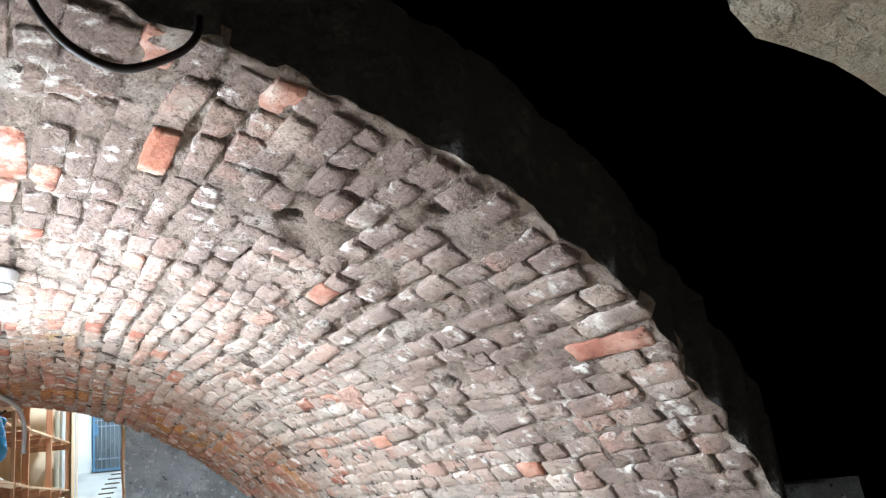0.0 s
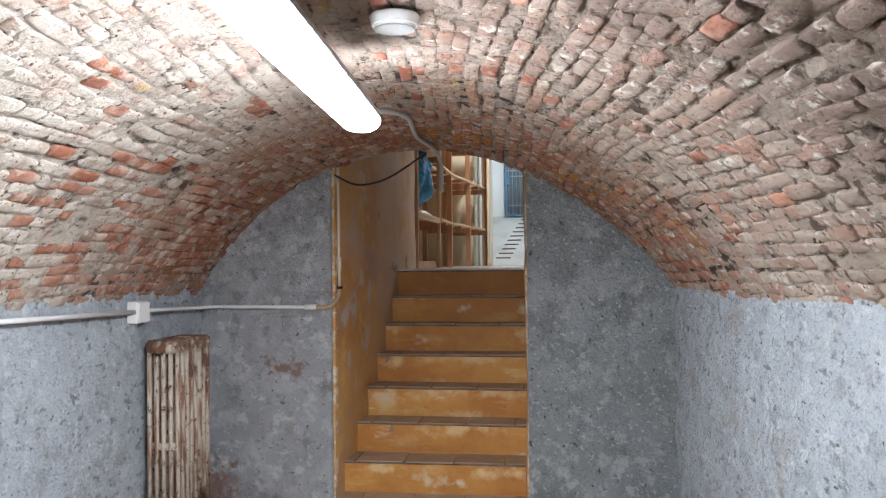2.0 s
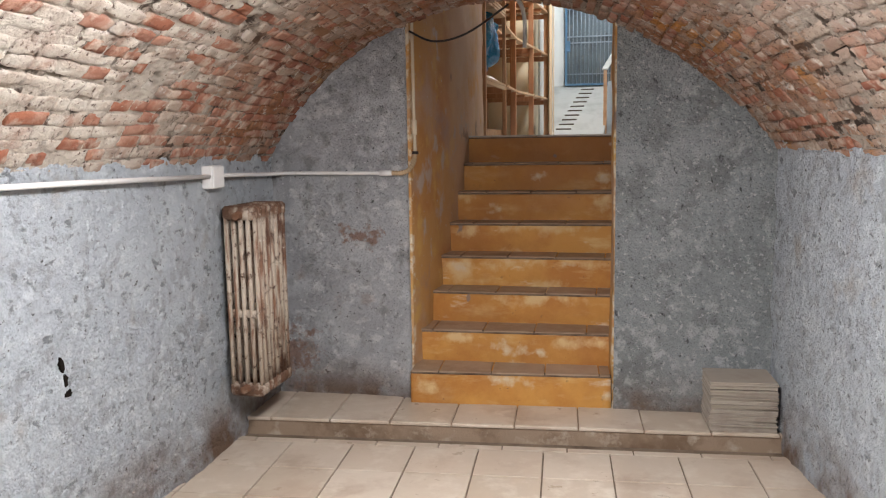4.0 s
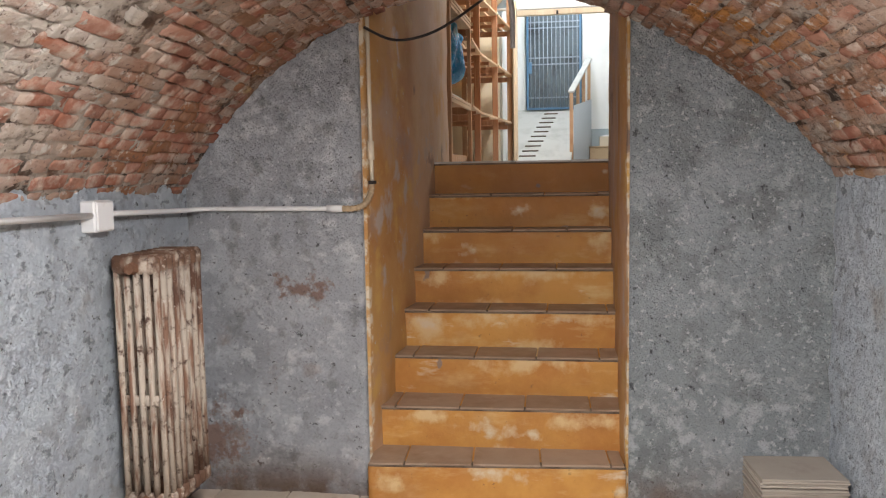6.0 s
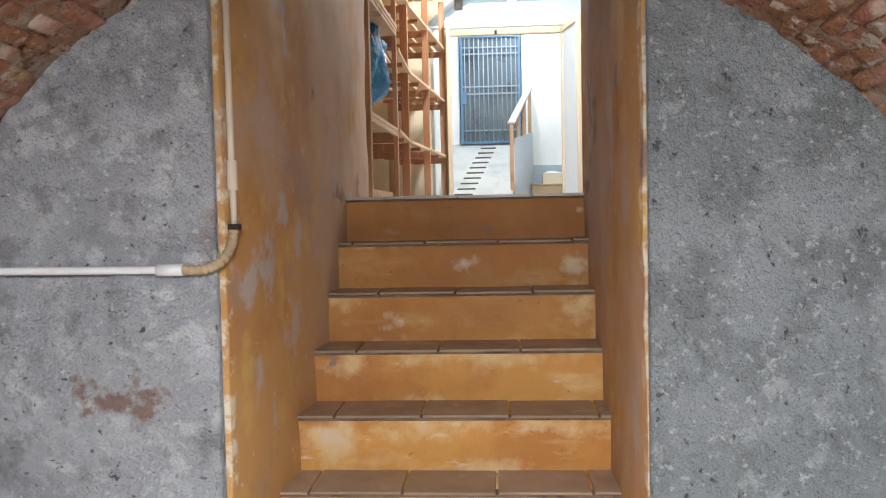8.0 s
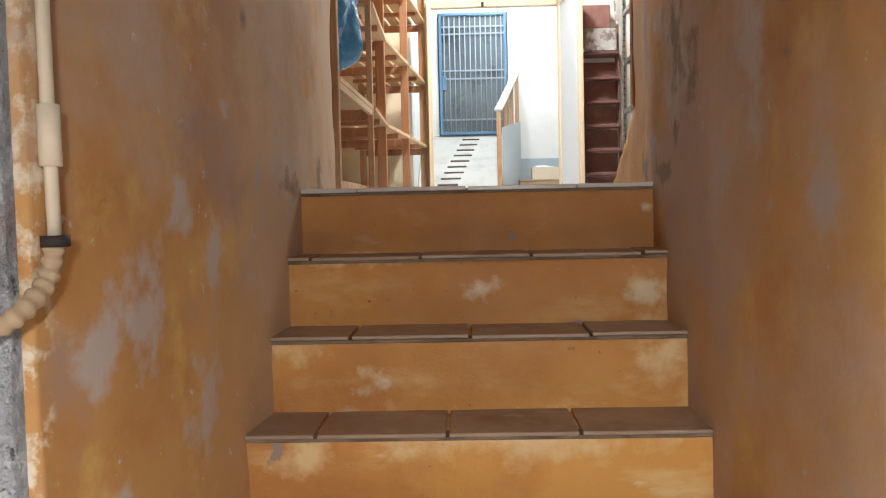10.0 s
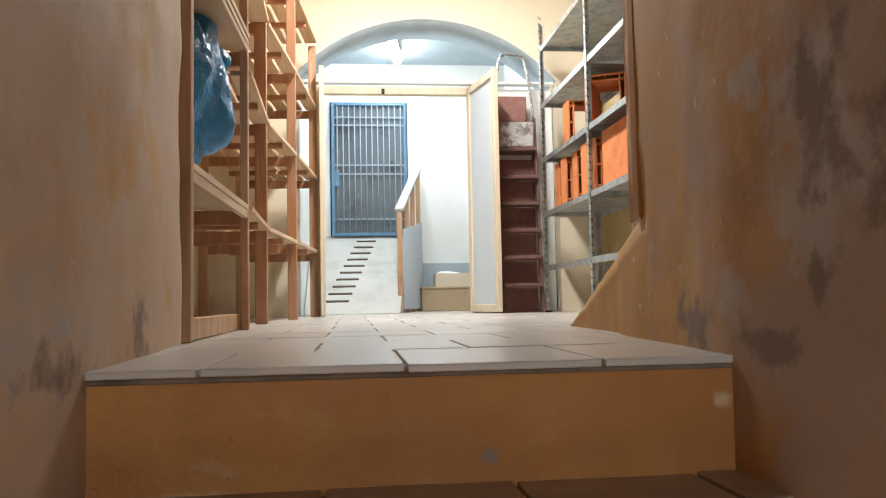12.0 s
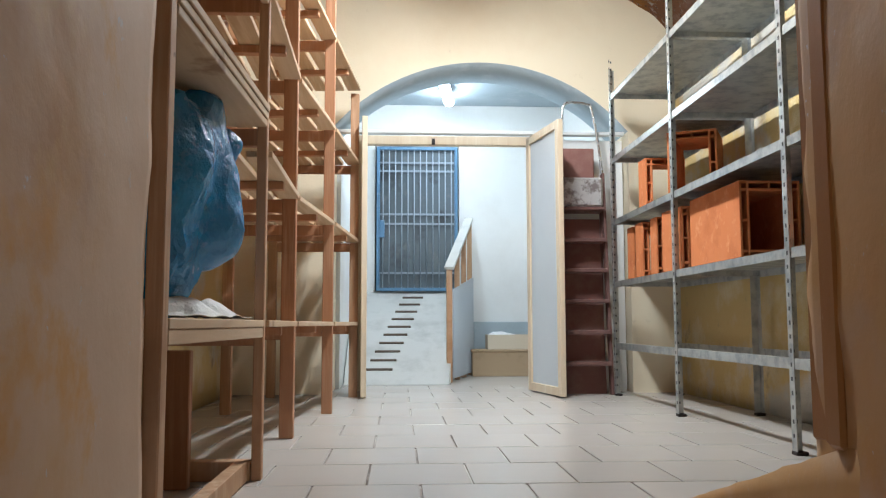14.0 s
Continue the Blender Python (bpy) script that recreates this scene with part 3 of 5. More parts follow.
structure("wall_end_right", sheet((0.572, END, 0), (1.1, 0, 0), (0, 0, 2.62), 0.28, 0.014, 0.010, 4.0), M_TROWEL, "grey trowelled cement end wall beside the stairs, patched and cracked", "wall")

# vault: a mortar shell and the bricks bedded in it, in one mesh
rnd = random.Random(7)
HOLES = ((1.045, 1.43, 0.026), (1.29, 1.19, 0.02), (1.51, 1.86, 0.022), (-1.11, 2.84, 0.03), (-0.82, 3.10, 0.034), (0.62, 3.05, 0.02))
bm = bmesh.new()
NS, NY = 300, 320
grid = []
for j in range(NY + 1):
    row = []
    for i in range(NS + 1):
        s = i / NS
        y0 = vault_mouth(s) - 0.012
        y = y0 + (END + 0.02 - y0) * j / NY
        p, n, _ = vault(y, s)
        deep = 0.09 if any((p.x - hx) ** 2 + (p.y - hy) ** 2 < hr * hr for hx, hy, hr in HOLES) else 0.0
        raked = 0.013 * min(1.0, max(0.0, 2.0 * noise.noise(p * 2.6) + 2.4 * noise.noise(p * 11.0) - 0.40 + (0.35 if p.x < -0.6 or p.y > 3.4 else 0)))
        row.append(bm.verts.new(p - n * (0.0025 + deep + raked + wobble(p, 14.0, 0.003) + wobble(p, 40.0, 0.0055) + wobble(p, 85.0, 0.003))))
    grid.append(row)
for j in range(NY):
    for i in range(NS):
        f = bm.faces.new((grid[j][i], grid[j][i + 1], grid[j + 1][i + 1], grid[j + 1][i]))
        f.smooth, f.material_index = True, 1
rim = [e for e in bm.edges if e.is_boundary]
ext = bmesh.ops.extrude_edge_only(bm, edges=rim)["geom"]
# rim sides take the near-black stone, shade put into their colour
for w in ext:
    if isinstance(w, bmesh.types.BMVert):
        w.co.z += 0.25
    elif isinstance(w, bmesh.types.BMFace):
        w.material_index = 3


ACROSS = (-1, -0.975, -0.86, -0.3, 0.3, 0.86, 0.975, 1)
ALONG = (-1, -0.985, -0.92, -0.45, 0.0, 0.45, 0.92, 0.985, 1)


def vault_brick(s, y, wide, long, lift, slot):
    """One worn brick: a bellied, uneven face with ragged rounded edges that dip into the mortar."""
    p, n, _ = vault(y, s)
    along = (vault(y + 0.04, s)[0] - vault(y - 0.04, s)[0]).normalized()
    across = n.cross(along).normalized()
    n = along.cross(across)
    tilt = rnd.uniform(-0.08, 0.08)
    ax, ay = across * math.cos(tilt) + along * math.sin(tilt), along * math.cos(tilt) - across * math.sin(tilt)
    w, l = wide / 2, long / 2
    lean = rnd.uniform(-0.06, 0.06), rnd.uniform(-0.03, 0.03)
    seed = rnd.uniform(0, 90)
    broken = (rnd.choice((-1, 1)), rnd.choice((-1, 1))) if rnd.random() < 0.3 else None
    face = []
    for v in ALONG:
        row = []
        for u in ACROSS:
            q = Vector((u * w * 16, v * l * 16, seed))
            corner = 1 - 0.10 * (abs(u) * abs(v)) ** 6
            x = u * w * corner + 0.005 * noise.noise(q * 2.0)
            z = v * l * (1 - 0.06 * (abs(u) * abs(v)) ** 6) + 0.008 * noise.noise(q * 1.6 + Vector((7, 0, 0)))
            rim = max(abs(u), abs(v))
            h = lift + lean[0] * x + lean[1] * z + 0.0045 * noise.noise(q * 1.3) + 0.003 * noise.noise(q * 3.4)
            if rim > 0.99:
                h = -0.032
            elif abs(u) > 0.9 or abs(v) > 0.95:
                h -= 0.0035 + 0.004 * noise.noise(q * 2.6)
            if broken and u * broken[0] > 0.5 and v * broken[1] > 0.3:
                h -= 0.012
            row.append(bm.verts.new(p + ax * x + ay * z + n * h))
        face.append(row)
    for a, b in zip(face, face[1:]):
        for k in range(len(ACROSS) - 1):
            f = bm.faces.new((a[k], a[k + 1], b[k + 1], b[k]))
            f.material_index, f.smooth = slot, True


COURSES = 66
for c in range(COURSES):
    s = (c + 0.5) / COURSES
    y = vault_mouth(s) + rnd.uniform(-0.02, 0.02)
    arc = vault(2.5, s)[2]
    while y < END - 0.05:
        long = rnd.choice((0.095, 0.105, 0.115, 0.12, 0.13, 0.19, 0.235)) if rnd.random() < 0.75 else rnd.uniform(0.06, 0.16)
        if y + long > END + 0.03:
            long = END + 0.03 - y
        wave = 0.014 * noise.noise(Vector((y * 1.1, c * 0.22, 1)))
        gap = rnd.uniform(0.003, 0.012)
        wide = vault(y, s)[2] / COURSES - rnd.uniform(0.0, 0.009)
        q = vault(y + long / 2, s)[0]
        bare = 0.05 + (0.34 if q.x < -0.72 and y > 2.2 else 0) + (0.26 if y > 3.3 else 0) + (0.10 if 1.15 < q.x < 1.4 and 1.4 < y < 1.9 else 0)
        slot = 2 if rnd.random() < bare else 0
        near_hole = any((q.x - hx) ** 2 + (q.y - hy) ** 2 < (hr + 0.045) ** 2 for hx, hy, hr in HOLES)
        if rnd.random() > 0.03 and long > 0.04 and not near_hole:
            vault_brick(s + wave + rnd.uniform(-0.0008, 0.0008), y + long / 2, wide, long - gap, rnd.uniform(-0.0005, 0.005) - (0.008 if rnd.random() < 0.10 else 0), slot)
        y += long
structure("ceiling_vault", bm, [M_BRICK, M_MORTAR, M_REDBRICK, M_SHADE_STONE], "low barrel vault of worn limewashed red bricks with open joints", "vaulted ceiling")

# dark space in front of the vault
# this wall's darkness is painted: its stone colour already holds the shade
structure("wall_arch_face", sheet((-2.2, 0.62, 2.75), (5.2, 0.30, 0), (0, 0, 1.3), 0.2, 0.08, 0.03, 3.0), M_SHADE_STONE, "rubble wall above the vault mouth, its shade put into a near-black colour", "wall")
bm = bmesh.new()
bmesh.ops.create_grid(bm, x_segments=30, y_segments=30, size=0.5)
for v in bm.verts:
    p = Vector((1.62 + v.co.x * 0.9, 0.24 + 0.10 * v.co.y, 0))
    v.co = Vector((p.x, 0.21, 1.925 - 0.44 * (p.x - 1.30) + (v.co.y + 0.5) * 0.9 if p.x < 2.2 else 1.5 + (v.co.y + 0.5) * 1.3))
    v.co += Vector((wobble(v.co, 9, 0.012), wobble(v.co, 6, 0.03), wobble(v.co, 12, 0.012)))
ext = bmesh.ops.extrude_face_region(bm, geom=bm.faces[:])["geom"]
for w in ext:
    if isinstance(w, bmesh.types.BMVert):
        w.co.y -= 0.3
structure("wall_stone_spandrel", bm, M_PALESTONE, "pale rough stone haunch beside the vault mouth", "wall")
structure("wall_front", boxes([(-2.6, 3.2, -3.6, -3.4, 0, 4.0)]), M_STONE, "dark rubble wall closing the front cellar", "wall")
structure("wall_front_left", boxes([(-2.6, -2.4, -3.4, 0.6, 0, 4.0), (-2.4, -1.345, 0.42, 0.6, 0, 4.0)]), M_STONE, "dark rubble side wall of the front cellar", "wall")
structure("wall_front_right", boxes([(3.0, 3.2, -3.4, 0.9, 0, 4.0), (2.4, 3.0, 0.42, 0.6, 0, 2.2)]), M_STONE, "dark rubble side wall of the front cellar", "wall")
structure("ceiling_front", boxes([(-2.6, 3.2, -3.6, 1.2, 3.9, 4.1)]), M_STONE, "dark high ceiling of the front cellar", "ceiling")

# stairwell and passage


def wall_x(line, sign, y, z, amp=0.008):
    """The x of a ribbon wall's face at (y, z)."""
    pts = curve([(x, yy, 0) for x, yy in line], 10)
    for a, b in zip(pts, pts[1:]):
        if b.y >= y:
            break
    x = a.x + (b.x - a.x) * (y - a.y) / max(1e-6, b.y - a.y)
    q = Vector((x, y, z))
    return x + sign * (wobble(q, 2.6, amp) + wobble(q, 9.0, amp * 0.35, 4.0))


LEFT_LINE = ((-0.540, END + 0.03), (-0.508, 4.62), (-0.498, 4.80), (-0.470, 5.25), (-0.450, 5.75), (-0.456, 6.1), (-0.492, 6.606))
RIGHT_LINE = ((0.563, END + 0.03), (0.548, 4.6), (0.552, 5.0), (0.550, 5.70), (0.578, 6.0), (0.625, 6.42))
structure("wall_stair_left", ribbon(LEFT_LINE, 0, 4.4, 1, 0.25), M_OCHRE_L, "ochre plastered stair wall, worn to grey and peeling", "wall")
structure("wall_stair_right", ribbon(RIGHT_LINE, 0, 4.4, -1, 0.25), M_OCHRE_R, "ochre plastered stair wall, stained brown and peeling", "wall")
structure("ceiling_stair", boxes([(-0.8, 0.95, END + 0.02, 6.4, 3.62, 3.8)]), M_OCHRE, "ochre plastered ceiling over the stairs", "ceiling")

# ---- upper store and hall ----
structure("floor_upper", boxes([(-1.6, 2.2, 5.76, 14.2, UP - 0.25, UP - 0.006)]), M_UPGROUT, "grey grout bed under the store-room tiles", "floor")
structure("wall_store_left", sheet((-1.15, 6.4, UP), (0, 4.2, 0), (0, 0, 2.9), 0.25, 0.1, 0.01, 2.0), M_OLDWALL, "patched yellow and grey wall behind wooden shelves", "wall")
structure("wall_store_right", sheet((1.86, 10.6, UP), (0, -4.2, 0), (0, 0, 2.9), 0.25, 0.1, 0.01, 2.0), M_OLDWALL, "patched yellow and grey wall behind steel shelves", "wall")
structure("wall_store_front", boxes([(-1.4, -0.5, 6.40, 6.58, UP, 4.5), (0.66, 2.1, 6.24, 6.40, UP, 4.5), (-0.5, 0.66, 6.3, 6.5, 3.8, 4.5)]), M_CREAM, "cream wall above the passage", "wall")

ARCH_X, ARCH_HALF, ARCH_Z, ARCH_TOP = 0.52, 1.02, 3.40, 3.875


def arch_z(x):
    r = (ARCH_HALF ** 2 + (ARCH_TOP - ARCH_Z) ** 2) / (2 * (ARCH_TOP - ARCH_Z))
    return ARCH_TOP - r + math.sqrt(max(0.0, r * r - (x - ARCH_X) ** 2))


# the wall with the arched opening: columns of quads, front and back, and the soffit
bm = bmesh.new()
Y0, Y1 = 10.6, 11.08
cols = [ARCH_X - ARCH_HALF + 2 * ARCH_HALF * i / 40 for i in range(41)]
front = [[bm.verts.new((x, y, z)) for x in cols for z in (arch_z(x), 5.0)] for y in (Y0, Y1)]
for i in range(40):
    for k, row in enumerate(front):
        bm.faces.new((row[2 * i], row[2 * i + 2], row[2 * i + 3], row[2 * i + 1])).material_index = 0
    f = bm.faces.new((front[0][2 * i], front[1][2 * i], front[1][2 * i + 2], front[0][2 * i + 2]))
    f.material_index, f.smooth = 1, True
box(bm, -1.4, ARCH_X - ARCH_HALF, Y0, Y1, UP, 5.0)
box(bm, ARCH_X + ARCH_HALF, 2.1, Y0, Y1, UP, 5.0)
structure("wall_arch", bm, [M_CREAM, M_GREYWALL], "cream wall with a wide shallow grey-blue arch", "wall")
structure("wall_beside_door", boxes([(0.98, 1.53, 10.72, 10.84, UP, 3.36)]), M_WHITE, "whitish panel wall beside the glazed door", "wall")

# brick vault over the store
bm = bmesh.new()
rows = []
for j in range(30):
    y = 6.3 + 4.4 * j / 29
    row = []
    for i in range(31):
        a = math.pi * (0.04 + 0.92 * i / 30)
        p = Vector((0.42 - 1.70 * math.cos(a), y, 3.49 + 1.16 * math.sin(a)))
        row.append(bm.verts.new(p + Vector((0, 0, wobble(p, 6, 0.03)))))
    rows.append(row)
for j in range(29):
    for i in range(30):
        bm.faces.new((rows[j][i], rows[j][i + 1], rows[j + 1][i + 1], rows[j + 1][i]))
bmesh.ops.solidify(bm, geom=bm.faces[:], thickness=-0.15)
structure("ceiling_store", bm, M_BRICK, "rough brick vault over the store room", "vaulted ceiling")

structure("wall_hall_back", boxes([(-1.2, -0.27, 12.74, 12.94, UP, 4.6), (0.52, 2.2, 12.74, 12.94, UP, 4.6), (-0.27, 0.52, 12.74, 12.94, 3.75, 4.6), (-0.27, 0.52, 12.74, 12.94, UP, 2.36)]), M_WHITE, "white painted hall wall with a gateway", "wall")
structure("wall_hall_left", boxes([(-0.62, -0.47, 11.08, 12.74, UP, 4.6)]), M_WHITE, "white painted hall side wall", "wall")
structure("wall_hall_right", boxes([(1.54, 1.7, 11.08, 12.74, UP, 4.6)]), M_WHITE, "white painted hall side wall", "wall")
structure("baseboard_hall", boxes([(0.53, 1.54, 12.70, 12.74, UP, 2.09)], 0.004), M_GREYWALL, "grey painted dado at the foot of the white wall", "baseboard")
structure("ceiling_hall", boxes([(-0.7, 1.8, 11.0, 13.4, 4.15, 4.3)]), M_GREYWALL, "pale blue-grey hall ceiling", "ceiling")
structure("wall_behind_gate", boxes([(-0.5, 0.8, 13.1, 13.2, 2.0, 4.2)]), M_GATEPANEL, "dull sheet closing the gateway", "wall")

# ---- lamps ----


def tube_lamp(name, label, x0, y0, x1, y1, z, wide, glow_mat, rods=()):
    """A closed tube lamp: a grey tray with a bulging white diffuser under it."""
    a, b = Vector((x0, y0, z)), Vector((x1, y1, z))
    d = (b - a)
    turn = math.atan2(d.y, d.x) - math.pi / 2
    lamp = thing(name, label, "tube lamp", at=a)
    lamp.rotation_euler = (0, 0, turn)
    L = d.length
    part("housing", boxes([(-wide / 2 + 0.014, wide / 2 - 0.014, 0.02, L - 0.02, 0.026, 0.048), (-wide / 2 - 0.002, wide / 2 + 0.002, 0.022, L - 0.05, 0.012, 0.032)], 0.003), M_GREYPLASTIC, lamp, "grey plastic tray")
    bm = bmesh.new()
    prof = [(-wide / 2, 0.0115), (-wide / 2, -0.002), (-wide / 2.6, -0.020), (-wide / 5, -0.028), (0, -0.03), (wide / 5, -0.028), (wide / 2.6, -0.020), (wide / 2, -0.002), (wide / 2, 0.0115)]
    rings = []
    for y, k in ((0.0, 0.86), (0.008, 0.96), (0.02, 1.0), (L - 0.06, 1.0), (L - 0.04, 0.985), (L - 0.018, 0.90), (L - 0.006, 0.74), (L, 0.55)):
        rings.append([bm.verts.new((x * k, y, zz if zz > 0 else zz * k)) for x, zz in prof])
    for r, q in zip(rings, rings[1:]):
        for i in range(len(prof) - 1):
            bm.faces.new((r[i], r[i + 1], q[i + 1], q[i])).smooth = True
    bm.faces.new(rings[0])
    bm.faces.new(rings[-1])
    part("diffuser", bm, glow_mat, lamp, "glowing white diffuser")
    for y, height in rods:
        part("hanging_rod", tube(bmesh.new(), [(-0.04, y, 0.045), (-0.04, y, height)], 0.011), M_PLASTIC, lamp, "white conduit rod")
        part("rod_collar", tube(bmesh.new(), [(-0.04, y, 0.045), (-0.04, y, 0.085)], 0.016), M_GREYPLASTIC, lamp)
    return lamp


tube_lamp("tube_lamp", "long white tube lamp hanging under the brick vault", 0.295, 1.17, 0.165, 2.46, 2.10, 0.125, M_TUBE_CELLAR, rods=((0.045, 0.46),))
tube_lamp("tube_lamp", "white tube lamp under the store vault", 0.35, 8.4, 0.35, 9.6, 4.30, 0.14, M_TUBE_UPPER, rods=((0.1, 0.33), (1.1, 0.33)))
tube_lamp("tube_lamp", "white tube lamp under the pale hall ceiling", 0.30, 11.55, 0.41, 12.35, 4.06, 0.085, M_TUBE_BACK, rods=((0.1, 0.11), (0.7, 0.11)))

vent = thing("ceiling_vent", "round grey plastic vent with a mesh grille on the vault", "vent", at=(0.36, 2.07, 2.312))
bm = bmesh.new()
bmesh.ops.create_cone(bm, cap_ends=True, segments=32, radius1=0.062, radius2=0.072, depth=0.035)
bmesh.ops.bevel(bm, geom=[e for e in bm.edges if abs(e.verts[0].co.z - e.verts[1].co.z) < 1e-5], offset=0.006, segments=2, affect="EDGES")
part("rim", bm, M_PLASTIC, vent)
bm = bmesh.new()
for i in range(-6, 7):
    w = math.sqrt(max(0.0, 0.055 ** 2 - (i * 0.008) ** 2))
    box(bm, -w, w, i * 0.008 - 0.0018, i * 0.008 + 0.0018, -0.023, -0.0185)
    box(bm, i * 0.008 - 0.0018, i * 0.008 + 0.0018, -w, w, -0.0225, -0.019)
part("grille", bm, M_GREYPLASTIC, vent, "grey mesh grille")

cable = thing("cable", "grey cable running from the lamp down into the stairwell", "cable")
part("sleeve", tube(bmesh.new(), curve([(0.165, 2.46, 2.13), (0.17, 2.75, 2.20), (0.14, 3.3, 2.27), (0.06, 3.9, 2.285), (0.085, 4.25, 2.27), (0.10, 4.39, 2.20), (0.10, 4.40, 2.05)]), 0.011), M_GREYPLASTIC, cable)
loop = thing("cable_loop", "dark slack cable loop hanging below the vault crown", "cable")
part("sleeve", tube(bmesh.new(), curve([(-0.52, 4.40, 2.16), (-0.38, 4.39, 2.10), (-0.2, 4.385, 2.135), (0.02, 4.38, 2.27)]), 0.006, 8), M_RUBBER, loop)
loop = thing("cable_loop", "dark slack cable loop at the vault mouth", "cable")
part("sleeve", tube(bmesh.new(), curve([(0.615, 0.83, 2.40), (0.64, 0.82, 2.33), (0.685, 0.82, 2.275), (0.745, 0.82, 2.25), (0.81, 0.82, 2.275), (0.838, 0.83, 2.31), (0.845, 0.86, 2.36)]), 0.006, 8), M_RUBBER, loop)

# ---- pipe, box, radiator ----
pipe = thing("conduit_pipe", "white plastic conduit clipped along the cellar wall", "conduit")
part("run", tube(bmesh.new(), [(-1.302, 0.6, 1.47), (-1.302, 2.6, 1.445), (-1.302, 3.60, 1.425)], 0.0105), M_PLASTIC, pipe)
part("run", tube(bmesh.new(), curve([(-1.302, 3.72, 1.425), (-1.30, 4.2, 1.41), (-1.26, 4.375, 1.408), (-1.1, 4.388, 1.407), (-0.64, 4.388, 1.404)], 6), 0.0105), M_PLASTIC, pipe)
part("elbow", tube(bmesh.new(), curve([(-0.64, 4.388, 1.404), (-0.58, 4.385, 1.404), (-0.537, 4.395, 1.42), (-0.522, 4.45, 1.46), (-0.518, 4.47, 1.51)], 14), (0.0145, 0.0145, 0.0115, 0.0115)), M_CARD, pipe, "dusty brown corrugated elbow")
part("collar", tube(bmesh.new(), [(-0.70, 4.388, 1.404), (-0.63, 4.388, 1.404)], 0.0165), M_PLASTIC, pipe)
part("collar", tube(bmesh.new(), [(-0.518, 4.47, 1.505), (-0.518, 4.47, 1.52)], 0.019), M_RUBBER, pipe)
part("riser_tube", tube(bmesh.new(), [(-0.518, 4.47, 1.51), (-0.52, 4.47, 1.66), (-0.523, 4.465, 2.6)], 0.009), M_PALECARD, pipe, "cream riser tube")
part("sleeve", tube(bmesh.new(), [(-0.519, 4.47, 1.61), (-0.52, 4.47, 1.69)], 0.0145), M_PALECARD, pipe)
jbox = thing("junction_box", "square white junction box on the conduit", "junction box", at=(-1.335, 3.655, 1.42))
part("body", boxes([(-0.01, 0.045, -0.055, 0.055, -0.055, 0.055)], 0.005), M_PLASTIC, jbox)
part("lid", boxes([(0.045, 0.055, -0.051, 0.051, -0.051, 0.051)], 0.003), M_PLASTIC, jbox)


def radiator():
    rad = thing("radiator", "rusty peeling cast-iron column radiator hung in the corner", "radiator", at=(-1.215, 3.72, 0.32))
    W, H, N, PITCH = 0.185, 0.955, 8, 0.047
    for k in range(N):
        y = k * PITCH
        section = None
        for name, z0, z1, inset, half, round_ in (("section", H - 0.07, H, 0.0, 0.019, 0.014), ("foot_header", 0.0, 0.07, 0.0, 0.019, 0.014), ("tie", 0.40, 0.44, 0.01, 0.006, 0.003)):
            bm = boxes([(-W / 2 + inset, W / 2 - inset, y - half, y + half, z0, z1)], round_)
            for f in bm.faces:
                f.smooth = True
            made = part(name, bm, M_RUST, section or rad, "rust-eaten cream section" if k == 0 and not section else "")
            section = section or made
        for i in range(5):
            x = -W / 2 + 0.016 + i * (W - 0.032) / 4
            bm = bmesh.new()
            bmesh.ops.create_cone(bm, cap_ends=True, segments=10, radius1=0.0118, radius2=0.0118, depth=H - 0.10, matrix=Matrix.Translation((x, y, H / 2)) @ Matrix.Diagonal((1, 1.25, 1, 1)))
            for f in bm.faces:
                f.smooth = True
            part("column", bm, M_RUST, section)
    for z in (H - 0.045, 0.045):
        bm = bmesh.new()
        bmesh.ops.create_cone(bm, cap_ends=True, segments=6, radius1=0.024, radius2=0.020, depth=0.035, matrix=pose(0.0, -0.034, z, 90))
        part("plug", bm, M_RUSTDARK, rad, "rusty hexagonal plug")
    for z in (H - 0.12, 0.12):
        part("bracket", boxes([(-0.13, -W / 2 + 0.02, 0.16, 0.185, z - 0.012, z + 0.012)], 0.003), M_RUSTDARK, rad, "rusty wall bracket")
    return rad


radiator()

# ---- spare tiles stacked on the platform ----
TILE_W = 0.318
bm = boxes([(-TILE_W / 2, TILE_W / 2, -TILE_W / 2 + 0.03, TILE_W / 2 - 0.03, 0, 0.0085)], 0.0015)
first = link("spare_tile", bm, M_GREYTILE)
tagged(first, "grey-brown spare floor tile in a stack on the platform", "tile", "stack of spare tiles")
rnd2 = random.Random(11)
zt = PLAT + 0.001
for i in range(27):
    m = pose(1.195 + rnd2.uniform(-0.006, 0.006), 4.268 + rnd2.uniform(-0.006, 0.006), zt, 0, 0, 3 + rnd2.uniform(-1.0, 1.0))
    if i == 0:
        first.matrix_basis = m
    else:
        copy_thing(first, m)
    zt += 0.0092 + (0.004 if i == 22 else 0)

# ---- wooden shelving ----


